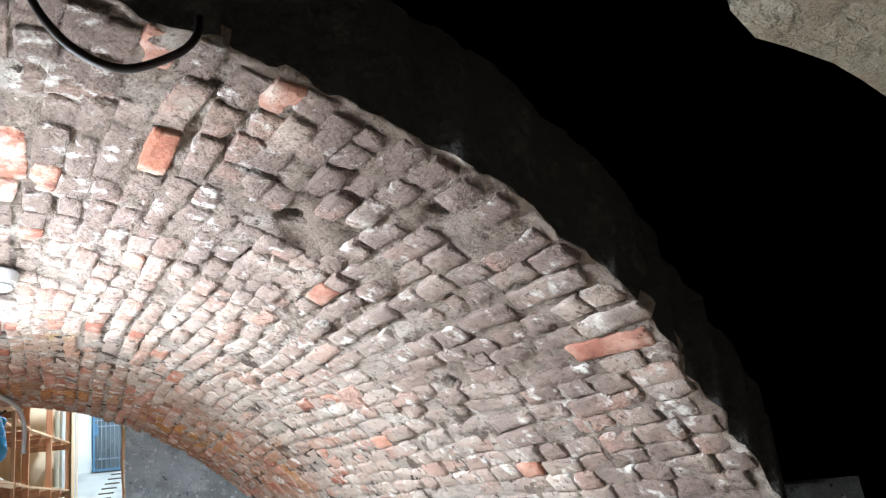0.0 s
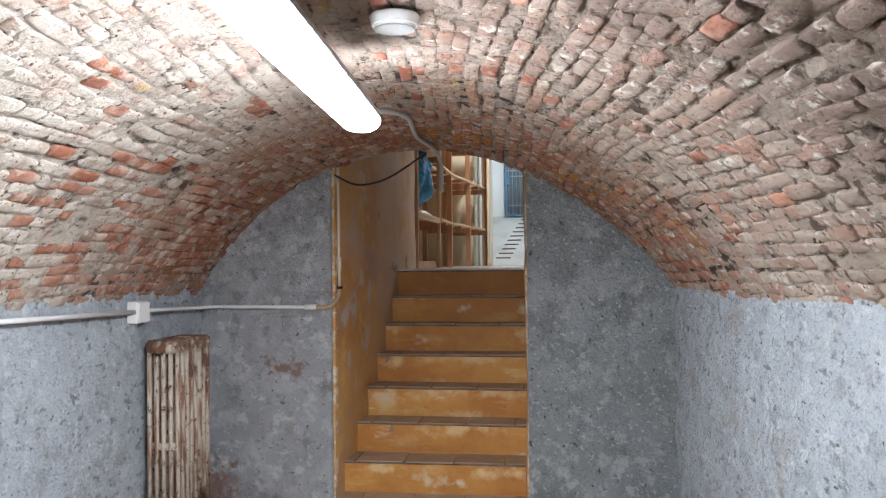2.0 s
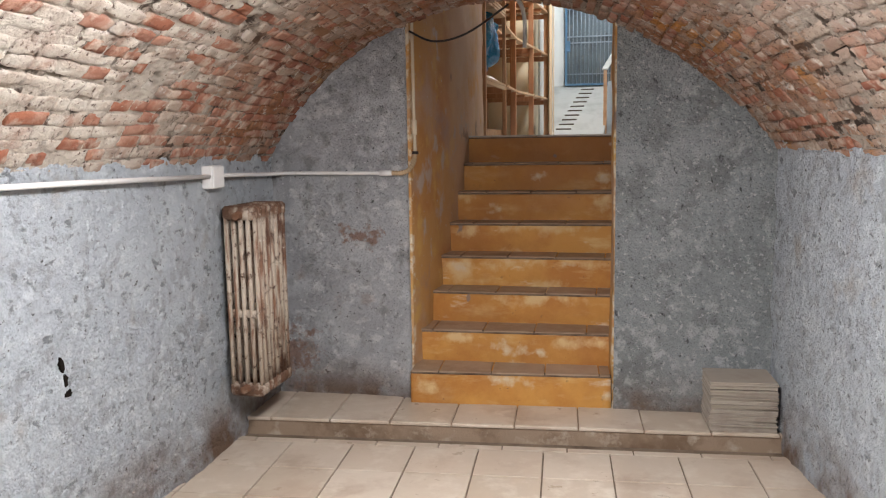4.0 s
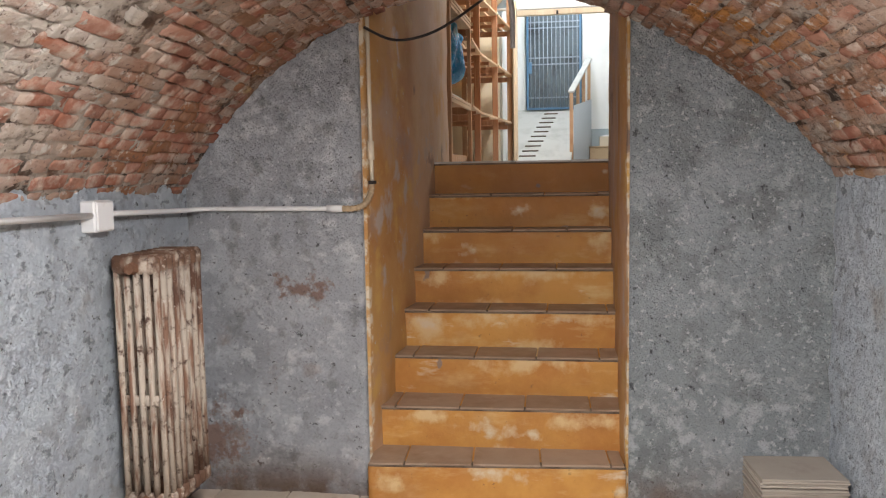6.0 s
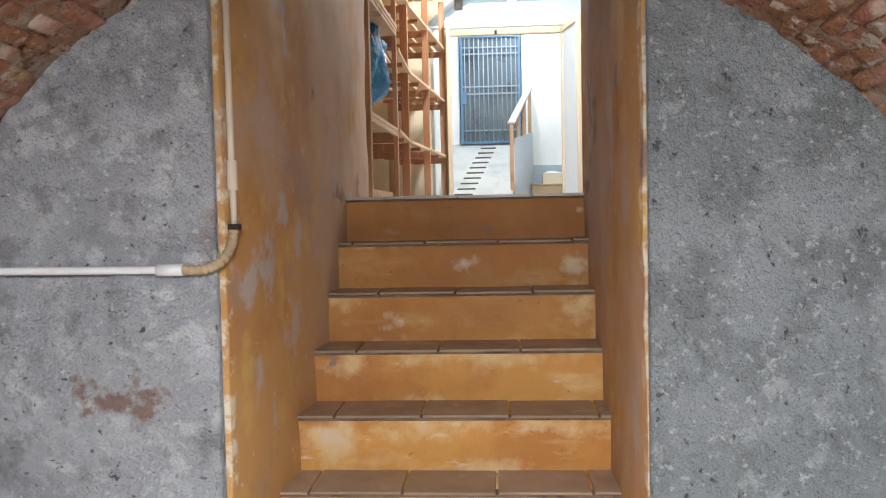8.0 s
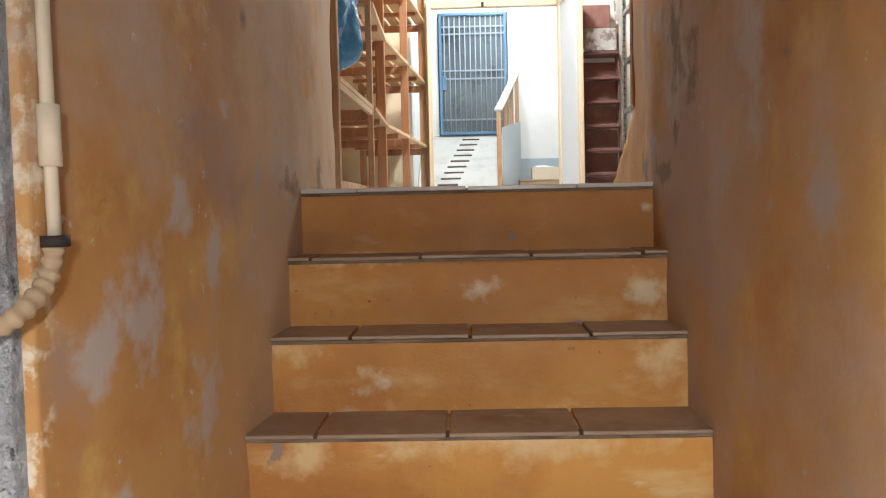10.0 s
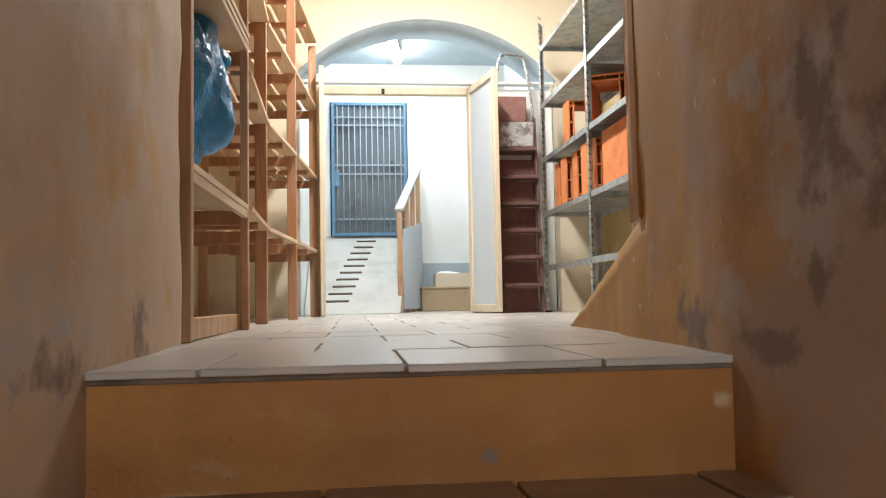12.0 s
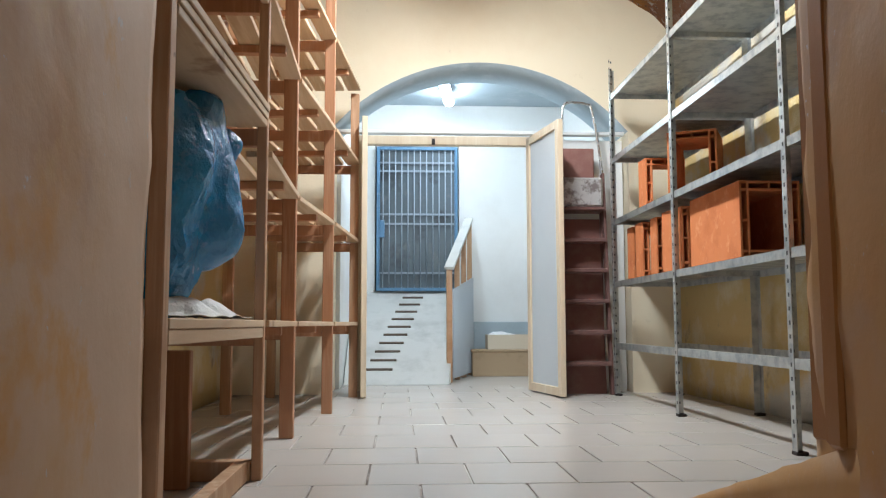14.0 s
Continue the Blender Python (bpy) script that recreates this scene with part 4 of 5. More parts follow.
def wooden_rack():
    """Timber rack along the left of the store: five frames of posts, slatted shelves between them."""
    rack = thing("wooden_rack", "tall raw pine storage rack with slatted shelves", "shelf", at=(-0.5, 7.0, UP))
    ox, oy, oz = -0.5, 7.0, UP
    ys = (6.69, 7.66, 8.56, 9.46, 10.42)
    xs = (-0.475, -0.450, -0.471, -0.388, -0.306)
    wides = (0.033, 0.030, 0.058, 0.055, 0.055)
    deeps = (0.042, 0.036, 0.040, 0.036, 0.036)
    tops = (2.9, 2.9, 2.85, 2.75, 1.975)
    levels = (0.455, 0.985, 1.495, 1.99, 2.50)
    depth = 0.52
    for k, (y, x) in enumerate(zip(ys, xs)):
        for back in (0, 1):
            px = x - back * depth
            part("post", boxes([(px - wides[k] - ox, px - ox, y - deeps[k] - oy, y - oy, 0, tops[k])], 0.003), M_WOODRED if (k in (2, 3) and not back) or (back and k == 1) else M_WOOD, rack)
        for z in levels:
            if z < tops[k]:
                z += 0.085 if k < 2 and z == levels[1] else 0
                part("cross_rail", boxes([(x - depth - ox, x - ox - wides[k] - 0.001, y - 0.03 - oy, y - 0.001 - oy, z - 0.055, z)], 0.002), M_WOODRED, rack)
    part("upright_board", boxes([(-0.76 - ox, -0.635 - ox, 7.50 - oy, 7.535 - oy, 0.0, 0.39)], 0.003), M_WOODRED, rack, "wide reddish upright board")
    part("bottom_rail", boxes([(xs[1] - depth - ox, xs[1] - ox - 0.032, ys[1] - 0.05 - oy, ys[1] - 0.004 - oy, 0.002, 0.06)], 0.002), M_WOOD, rack)
    part("bottom_rail", boxes([(xs[0] - 0.05 - ox, xs[0] - 0.012 - ox, ys[0] - oy, ys[1] - 0.056 - oy, 0.002, 0.062)], 0.002), M_WOOD, rack)
    rr = random.Random(5)
    for k in range(4):
        y0, y1 = ys[k], ys[k + 1]
        turn = -math.degrees(math.atan2(xs[k + 1] - xs[k], y1 - y0))
        for li, z in enumerate(levels):
            if k == 3 and li == 4:
                continue
            if k == 0:
                base = z + (0.086 if li == 1 else 0.0)
                for b in range(3 if li == 1 else 1):
                    bm = bmesh.new()
                    box(bm, -depth + 0.02, 0.002 + 0.004 * b, 0.003, y1 - y0 - 0.04, 0.001 + 0.023 * b, 0.022 + 0.023 * b, bevel=0.002, m=pose(xs[k] - ox, y0 - oy, base, 0, 0, turn))
                    part("shelf_board", bm, M_WOODX, rack, "wide pale plywood board")
                if li != 1:
                    bm = bmesh.new()
                    box(bm, -0.022, 0.0, 0.003, y1 - y0 - 0.04, -0.03, 0.0, bevel=0.002, m=pose(xs[k] - ox, y0 - oy, base, 0, 0, turn))
                    part("edge_batten", bm, M_WOODX, rack)
                continue
            wide = (depth + 0.01) / 5
            for b in range(5):
                bm = bmesh.new()
                x1 = 0.012 - b * wide + rr.uniform(-0.006, 0.006) * (b > 0)
                box(bm, x1 - wide + 0.022, x1, 0.003 - rr.uniform(0, 0.02) * (b > 0), y1 - y0 - 0.04, 0.0, 0.021, bevel=0.002, m=pose(xs[k] - ox, y0 - oy, z + 0.001, 0, 0, turn))
                part("slat", bm, M_WOODX, rack)
            bm = bmesh.new()
            mid = (y1 - y0) / 2
            box(bm, -depth, -0.004, mid - 0.02, mid + 0.02, -0.03, 0.0, bevel=0.002, m=pose(xs[k] - ox, y0 - oy, z, 0, 0, turn))
            part("under_batten", bm, M_WOODRED, rack)
    return rack


wooden_rack()


def crumple(cx, cy, cz, sx, sy, sz, seed, spikes, cells=34):
    """A crumpled film bag: a ball cut into flat creased facets and pulled to points."""
    rc = random.Random(int(seed * 10))
    ridges = [Vector((rc.gauss(0, 1), rc.gauss(0, 1), rc.gauss(0, 1))).normalized() for _ in range(cells)]
    reach = [rc.uniform(0.70, 1.0) for _ in range(cells)]
    bm = bmesh.new()
    bmesh.ops.create_icosphere(bm, subdivisions=5, radius=1.0)
    for v in bm.verts:
        d = (v.co.normalized() + 0.10 * Vector((noise.noise(v.co * 3), noise.noise(v.co * 3 + Vector((9, 0, 0))), noise.noise(v.co * 3 + Vector((0, 9, 0)))))).normalized()
        r = min([k / max(0.35, d.dot(n)) for n, k in zip(ridges, reach)])
        r = min(r, 1.25) + 0.05 * abs(noise.noise(d * 6 + Vector((0, seed, 0)))) + 0.02 * noise.noise(d * 15)
        for s, amount in spikes:
            r += amount * max(0.0, (d.dot(Vector(s).normalized()) - 0.80) / 0.20) ** 1.6
        v.co = Vector((cx + d.x * r * sx, cy + d.y * r * sy, cz + max(d.z * r, -0.86) * sz))
    for f in bm.faces:
        f.smooth = False
    return bm


sack = thing("plastic_sack", "crumpled shiny blue plastic sack on the wooden rack", "sack", at=(-0.67, 7.19, UP + 0.478 - 0.005))
part("sack_body", crumple(0, 0, 0.25, 0.18, 0.23, 0.285, 2.0, (((1.0, 0.6, 0.05), 0.55), ((0.8, 0.5, 0.9), 0.55), ((0.9, -0.5, 0.6), 0.2), ((0.2, 0.4, 1.0), 0.35)), 22), M_BAG, sack)
part("sack_fold", crumple(0.09, 0.13, 0.45, 0.07, 0.07, 0.08, 5.0, (((0.9, 0.4, 0.6), 0.6), ((1.0, 0.6, -0.1), 0.5)), 14), M_BAG, sack, "gathered fold of the sack")
sheeting = thing("plastic_sheet", "crumpled white plastic sheeting spread on the shelf board", "plastic sheet", at=(-0.66, 7.25, UP + 0.479))
bm = bmesh.new()
bmesh.ops.create_grid(bm, x_segments=36, y_segments=50, size=0.5)
for v in bm.verts:
    x, y = v.co.x, v.co.y
    edge = 1 - max(abs(x), abs(y)) * 2
    v.co = Vector((0.015 + x * 0.34, y * 0.66, 0.004 + 0.10 * abs(noise.noise(Vector((x * 4, y * 3.4, 2)))) * min(1, 0.12 + edge * 2) + 0.006 * noise.noise(Vector((x * 16, y * 14, 5))) * edge))
for f in bm.faces:
    f.smooth = True
bmesh.ops.solidify(bm, geom=bm.faces[:], thickness=0.0015)
part("sheet_fold", bm, M_SHEET, sheeting)

# ---- steel shelving ----


def steel_rack():
    rack = thing("steel_rack", "galvanised steel shelving with slotted corner posts", "shelf", at=(1.36, 9.0, UP))
    ox, oy, oz = 1.36, 9.0, UP
    ys = (6.75, 8.0, 9.22, 10.40)
    depth = 0.44
    levels = (0.32, 0.735, 1.14, 1.555, 1.985)
    for y in ys:
        for back in (0, 1):
            x = ox + back * depth
            sgn = -1 if back else 1
            bm = bmesh.new()
            box(bm, x - ox, x - ox + sgn * 0.036, y - oy, y - oy + 0.0025, 0.012, 2.16 if y > 10 else 2.42)
            box(bm, x - ox - 0.001, x - ox + sgn * 0.0025, y - oy - 0.036, y - oy, 0.012, 2.16 if y > 10 else 2.42)
            post = part("corner_post", bm, M_GALV, rack)
            if not back:
                hb = bmesh.new()
                for i in range(44):
                    z = 0.06 + i * 0.05
                    box(hb, x - ox + 0.012, x - ox + 0.021, y - oy - 0.002, y - oy + 0.001, z, z + 0.012)
                    box(hb, x - ox - 0.0025, x - ox + 0.0005, y - oy - 0.023, y - oy - 0.014, z, z + 0.015)
                tagged(part("slot_rest", hb, M_SLOT, post, "dark slotted holes"), kind="stuff")
            part("foot", boxes([(x - ox - 0.004 if not back else x - ox - 0.04, x - ox + 0.04 if not back else x - ox + 0.004, y - oy - 0.04, y - oy + 0.004, 0, 0.014)], 0.003), M_RUBBER, rack, "black plastic foot")
    for k in range(3):
        for li, z in enumerate(levels):
            y0, y1 = ys[k] + 0.003, ys[k + 1] - 0.04
            if li == 0:
                part("brace_rail", boxes([(0.0, 0.004, y0 - oy, y1 - oy, z - 0.018, z + 0.018), (0.0, 0.03, y0 - oy, y1 - oy, z + 0.018, z + 0.021)]), M_GALV, rack)
                part("brace_rail", boxes([(depth - 0.004, depth, y0 - oy, y1 - oy, z - 0.018, z + 0.018)]), M_GALV, rack)
            else:
                bm = boxes([(0.003, depth - 0.003, y0 - oy, y1 - oy, z - 0.001, z + 0.001), (0.003, 0.0045, y0 - oy, y1 - oy, z - 0.036, z), (depth - 0.0045, depth - 0.003, y0 - oy, y1 - oy, z - 0.036, z),
                            (0.003, depth - 0.003, y0 - oy, y0 - oy + 0.0015, z - 0.03, z), (0.003, depth - 0.003, y1 - oy - 0.0015, y1 - oy, z - 0.03, z)])
                part("shelf_tray", bm, M_GALV, rack)
    return rack


steel_rack()


def clay_block(w, h, l):
    """A hollow clay block open at its ends, with double walls."""
    bm = bmesh.new()
    t, g = 0.011, 0.022
    rows = [(-w / 2, w / 2, 0, l, 0, t), (-w / 2, w / 2, 0, l, h - t, h), (-w / 2, -w / 2 + t, 0, l, t, h - t), (w / 2 - t, w / 2, 0, l, t, h - t)]
    a, b = w / 2 - t - g, t + g
    rows += [(-a, a, 0, l, b, b + t), (-a, a, 0, l, h - b - t, h - b), (-a, -a + t, 0, l, b + t, h - b - t), (a - t, a, 0, l, b + t, h - b - t)]
    for k in (-0.5, 0.0, 0.5):
        rows += [(k * 2 * a - t / 2 + (t / 2 if k < 0 else -t / 2 if k > 0 else 0), k * 2 * a + t / 2 + (t / 2 if k < 0 else -t / 2 if k > 0 else 0), 0.001, l - 0.001, t, b), (k * 2 * a - t / 2 + (t / 2 if k < 0 else -t / 2 if k > 0 else 0), k * 2 * a + t / 2 + (t / 2 if k < 0 else -t / 2 if k > 0 else 0), 0.001, l - 0.001, h - b, h - t)]
        zc = h / 2 + k * (h - 2 * b - t)
        rows += [(-w / 2 + t, -a, 0.001, l - 0.001, zc - t / 2, zc + t / 2), (a, w / 2 - t, 0.001, l - 0.001, zc - t / 2, zc + t / 2)]
    for r in rows:
        box(bm, *r, bevel=0.0015)
    ob = link("clay_block", bm, M_TERRA)
    return tagged(ob, "hollow orange terracotta block on a steel shelf", "clay block", "terracotta blocks on the steel rack")


BLOCKS = ((1.56, 8.53, 0.735, 0.27, 0.345, 0.60, 0), (1.60, 7.62, 0.735, 0.28, 0.30, 0.30, 0), (1.53, 9.20, 0.735, 0.25, 0.33, 0.11, 0),
          (1.52, 9.34, 0.735, 0.24, 0.33, 0.14, 3), (1.53, 9.62, 0.735, 0.24, 0.33, 0.13, -2), (1.52, 9.86, 0.735, 0.24, 0.33, 0.13, 2), (1.53, 10.08, 0.735, 0.24, 0.33, 0.13, 0),
          (1.53, 9.36, 1.14, 0.26, 0.36, 0.30, -28), (1.53, 9.80, 1.14, 0.24, 0.30, 0.14, 0))
for x, y, z, w, h, l, turn in BLOCKS:
    clay_block(w, h, l).matrix_basis = pose(x, y, UP + z + 0.0015, 0, 0, turn)

# ---- jamb and broken base at the passage end ----
structure("trim_jamb", boxes([(0.608, 0.665, 6.30, 6.345, 1.885, 4.3), (0.626, 0.672, 6.345, 6.425, 1.885, 4.3), (0.618, 0.632, 6.35, 6.37, 1.885, 4.3)], 0.006), M_TRIM, "orange painted timber jamb at the passage end", "door jamb")
bm = bmesh.new()
N = 26
rows = []
for i in range(N + 1):
    t = i / N
    y = 6.18 + 1.10 * t
    run = max(0.0, (y - 6.30) / 0.98)
    edge = 0.622 + 0.080 * run
    top = UP + 0.285 * (1 - run)
    row = []
    for k in range(14):
        x = edge if k < 7 else edge + 0.55 * (k - 6) / 7
        z = UP - 0.012 + (top - UP + 0.012) * min(1.0, k / 6)
        near = min(1.0, max(0.0, (y - 6.40) / 0.2))
        x += (wall_x(RIGHT_LINE, -1, min(y, 6.415), z) + 0.004 - 0.009 * min(1.0, (y - 6.18) / 0.2) - edge) * (1 - near)
        p = Vector((x, y, z))
        row.append(bm.verts.new(p + Vector((near * wobble(p, 9, 0.006) + (near * 0.006 * (1 - k / 6) if k < 6 else 0), 0, wobble(p, 7, 0.005) if k else 0))))
    rows.append(row)
for i in range(N):
    for k in range(13):
        bm.faces.new((rows[i][k], rows[i][k + 1], rows[i + 1][k + 1], rows[i + 1][k])).smooth = True
structure("trim_plaster_toe", bm, M_OCHRE, "sloping ochre plaster toe at the broken wall end", "plaster")

# ---- glazed door, ladder, hall ----


def door_leaf(name, label, hinge, free, z0, z1):
    """A narrow pine frame with a frosted pane, from its hinge to its free edge."""
    h, f = Vector(hinge), Vector(free)
    d = f - h
    leaf = thing(name, label, "door", kind="structure", at=(h.x, h.y, z0))
    leaf.rotation_euler = (0, 0, math.atan2(d.y, d.x))
    w, H, s = d.length, z1 - z0, 0.055
    part("stile", boxes([(0, s, -0.018, 0.018, 0, H)], 0.003), M_PALEPINE, leaf)
    part("stile", boxes([(w - s, w, -0.018, 0.018, 0, H)], 0.003), M_PALEPINE, leaf)
    part("rail", boxes([(s, w - s, -0.018, 0.018, 0, s)], 0.003), M_PALEPINE, leaf)
    part("rail", boxes([(s, w - s, -0.018, 0.018, H - s, H)], 0.003), M_PALEPINE, leaf)
    part("pane", boxes([(s - 0.008, w - s + 0.008, -0.003, 0.003, s - 0.008, H - s + 0.008)]), M_FROST, leaf, "frosted translucent plastic pane")
    return leaf


door_leaf("door_1", "open pine-framed door leaf with a frosted plastic pane", (0.875, 10.80), (0.99, 10.215), UP + 0.01, 3.385)
door_leaf("door_2", "open pine-framed door leaf folded back beside the rack", (-0.285, 10.84), (-0.262, 10.25), UP + 0.01, 3.40)
structure("trim_door_frame", boxes([(-0.30, 0.95, 10.84, 10.90, 3.345, 3.41), (0.885, 0.945, 10.84, 10.90, UP, 3.345), (-0.36, -0.30, 10.84, 10.90, UP, 3.41)], 0.004), M_PALEPINE, "pine door frame with a head rail", "door frame")
structure("trim_transom", boxes([(-0.495, 1.535, 10.66, 10.72, 3.385, 3.41), ], 0.004), M_WHITE, "thin white ledge at the arch springing", "ledge")
bolt = thing("door_bolt", "small dark bolt under the door head", "bolt", at=(0.20, 10.82, 3.375))
part("plate", boxes([(-0.012, 0.012, 0.0, 0.02, -0.03, 0.012)], 0.002), M_RUBBER, bolt)


def step_ladder():
    lad = thing("step_ladder", "brown painted steel step ladder with a chrome grab hoop", "ladder", at=(1.20, 10.45, UP))
    H = 1.26
    back = 0.20
    for x in (-0.155, 0.155):
        bm = bmesh.new()
        box(bm, x - 0.010, x + 0.010, -0.03, 0.03, 0, 1.50, bevel=0.003, m=pose(0, 0, 0, -6))
        part("stile", bm, M_LADDER, lad)
    for i in range(5):
        z = 0.205 * (i + 1)
        y = math.tan(radians(6)) * z
        part("tread", boxes([(-0.147, 0.147, y - 0.075, y + 0.06, z - 0.016, z + 0.012)], 0.005), M_LADDER, lad)
    y = math.tan(radians(6)) * 1.25
    part("platform", boxes([(-0.150, 0.150, y - 0.09, y + 0.10, 1.225, 1.25)], 0.006), M_LADDER, lad)
    bm = bmesh.new()
    box(bm, -0.143, 0.143, 0.085, 0.093, 0.01, 1.20, m=pose(0, 0, 0, -6))
    part("back_board", bm, M_LADDERBACK, lad, "red-brown board behind the treads")
    part("rear_leg", tube(bmesh.new(), [(-0.15, 0.23, 0), (-0.15, 0.18, 1.3)], 0.012), M_LADDER, lad)
    part("rear_leg", tube(bmesh.new(), [(0.15, 0.23, 0), (0.15, 0.18, 1.3)], 0.012), M_LADDER, lad)
    part("grab_hoop", tube(bmesh.new(), curve([(0.15, 0.10, 0.9), (0.155, 0.16, 1.5), (0.10, 0.18, 1.93), (0.06, 0.18, 1.99), (-0.06, 0.18, 2.0), (-0.105, 0.18, 1.97), (-0.115, 0.18, 1.88)], 8), 0.010), M_CHROME, lad, "bent chrome tube hoop")
    part("tool_tray", boxes([(-0.14, 0.14, y - 0.055, y - 0.03, 1.255, 1.455)], 0.012), M_FOIL, lad, "paint-splashed metal tray")
    part("top_board", boxes([(-0.14, 0.10, y + 0.02, y + 0.04, 1.30, 1.67)], 0.006), M_LADDERBACK, lad)
    return lad


step_ladder()

ramp = thing("ramp", "grey concrete ramp with dark timber cleats up to the gate", "ramp", kind="structure")
bm = bmesh.new()
pts = [(-0.46, 11.38, UP - 0.01), (0.34, 11.38, UP - 0.01), (0.50, 12.74, UP - 0.01), (-0.46, 12.74, UP - 0.01), (-0.46, 11.38, UP + 0.005), (0.34, 11.38, UP + 0.005), (0.50, 12.74, 2.375), (-0.46, 12.74, 2.375)]
vs = [bm.verts.new(p) for p in pts]
for f in ((0, 1, 2, 3), (4, 5, 6, 7), (0, 1, 5, 4), (1, 2, 6, 5), (2, 3, 7, 6), (3, 0, 4, 7)):
    bm.faces.new([vs[i] for i in f])
part("ramp_bed", bm, M_RAMP, ramp)
tilt = math.degrees(math.atan2(2.375 - UP - 0.005, 12.74 - 11.38))
for i in range(10):
    t = i / 9
    y = 11.56 + 1.06 * t
    z = UP + 0.005 + (y - 11.38) * math.tan(radians(tilt))
    x0, x1 = -0.30 + 0.29 * t, -0.09 + 0.27 * t
    bm = bmesh.new()
    box(bm, x0, x1, -0.010, 0.010, -0.001, 0.012, bevel=0.002, m=pose(0, y, z, tilt, 0, 0))
    part("cleat", bm, M_SLAT, ramp)

rail = thing("handrail", "pine handrail with a corrugated translucent panel beside the ramp", "handrail", at=(0.36, 11.67, UP))
part("post", boxes([(-0.02, 0.025, -0.03, 0.03, 0.0, 0.90)], 0.003), M_WOOD, rail)
for s in (0.36, 0.68, 1.0):
    x, y = 0.245 * s, 0.93 * s
    part("post", boxes([(x - 0.02, x + 0.022, y - 0.025, y + 0.025, 0.0, 0.885 + 0.51 * s)], 0.003), M_WOOD, rail)
bm = bmesh.new()
a, b = Vector((-0.002, -0.05, 0.895)), Vector((0.25, 0.98, 1.43))
d = (b - a)
m = Matrix.Translation(a) @ d.to_track_quat("Y", "Z").to_matrix().to_4x4()
box(bm, -0.04, 0.04, 0, d.length, 0, 0.025, bevel=0.004, m=m)
part("top_rail", bm, M_RAMP, rail, "weathered grey top rail")
bm = bmesh.new()
rows = []
for i in range(61):
    s = i / 60
    w = 0.012 * math.sin(i * math.pi / 2)
    rows.append([bm.verts.new((0.245 * s + 0.035 + w, 0.93 * s + 0.02, z)) for z in (0.03, 0.74 + 0.15 * s)])
for p, q in zip(rows, rows[1:]):
    bm.faces.new((p[0], q[0], q[1], p[1]))
bmesh.ops.solidify(bm, geom=bm.faces[:], thickness=0.002)
part("panel", bm, M_FROST, rail, "corrugated translucent plastic panel")

gate = thing("gate", "blue steel gate with pale grey vertical bars", "gate", kind="structure", at=(0.126, 12.70, 2.375))
W, H = 0.76, 1.36
for r in ((-W / 2, -W / 2 + 0.03, -0.02, 0.02, 0, H), (W / 2 - 0.03, W / 2, -0.02, 0.02, 0, H)):
    part("gate_stile", boxes([r], 0.003), M_GATE, gate)
for z in (0.0, H - 0.03):
    part("gate_rail", boxes([(-W / 2 + 0.03, W / 2 - 0.03, -0.02, 0.02, z, z + 0.03)], 0.003), M_GATE, gate)
for z in (0.16, 0.62, 0.71, 1.12, 1.20):
    part("cross_bar", boxes([(-W / 2 + 0.03, W / 2 - 0.03, -0.004, 0.004, z, z + 0.018)], 0.001), M_BAR, gate)
for i in range(12):
    x = -W / 2 + 0.03 + (i + 0.5) * (W - 0.06) / 12
    part("bar", tube(bmesh.new(), [(x, -0.010, 0.03), (x, -0.010, H - 0.03)], 0.006, 8), M_BAR, gate)
part("backing_sheet", boxes([(-W / 2 + 0.03, W / 2 - 0.03, 0.022, 0.026, 0.03, H - 0.03)]), M_GATEPANEL, gate, "dull mottled sheet behind the bars")
part("lock_case", boxes([(-W / 2 + 0.03, -W / 2 + 0.075, -0.03, 0.015, 0.50, 0.66)], 0.004), M_GATE, gate)

chest = thing("wooden_chest", "low brown wooden chest against the white wall", "chest", at=(0.87, 12.50, UP))
part("chest_body", boxes([(-0.26, 0.30, -0.13, 0.13, 0, 0.215)], 0.006), M_CARD, chest)
part("chest_lid", boxes([(-0.27, 0.31, -0.14, 0.14, 0.216, 0.236)], 0.005), M_CARD, chest)
carton = thing("carton", "open pale cardboard carton on the chest", "carton", at=(0.94, 12.5, UP + 0.237))
part("carton_wall", boxes([(-0.19, 0.2, -0.11, -0.105, 0, 0.13), (-0.19, 0.2, 0.105, 0.11, 0, 0.13), (-0.19, -0.185, -0.105, 0.105, 0, 0.13), (0.195, 0.2, -0.105, 0.105, 0, 0.13), (-0.185, 0.195, -0.105, 0.105, 0.0, 0.005)]), M_PALECARD, carton)
rag = thing("rag", "crumpled white rag in the carton", "rag", at=(0.90, 12.5, UP + 0.243))
part("rag_fold", crumple(0, 0, 0.075, 0.13, 0.085, 0.09, 6.0, (((0.8, -0.2, 0.3), 0.3), ((-0.7, 0.2, 0.4), 0.3))), M_CLOTH, rag)

# ---- stairs and tiles ----
stairs = thing("stairs", "steep ochre painted masonry stairs with brown tiled treads", "stairs", kind="structure")


def side_left(y):
    return -0.545 + 0.07 * max(0.0, y - END)


def side_right(y):
    return 0.565 - 0.015 * max(0.0, y - END)


SKEW = 4.0
ASKEW = Matrix.Translation((0, 4.2, 0)) @ Matrix.Rotation(radians(SKEW), 4, "Z") @ Matrix.Translation((0, -4.2, 0))
tiles_made = {}


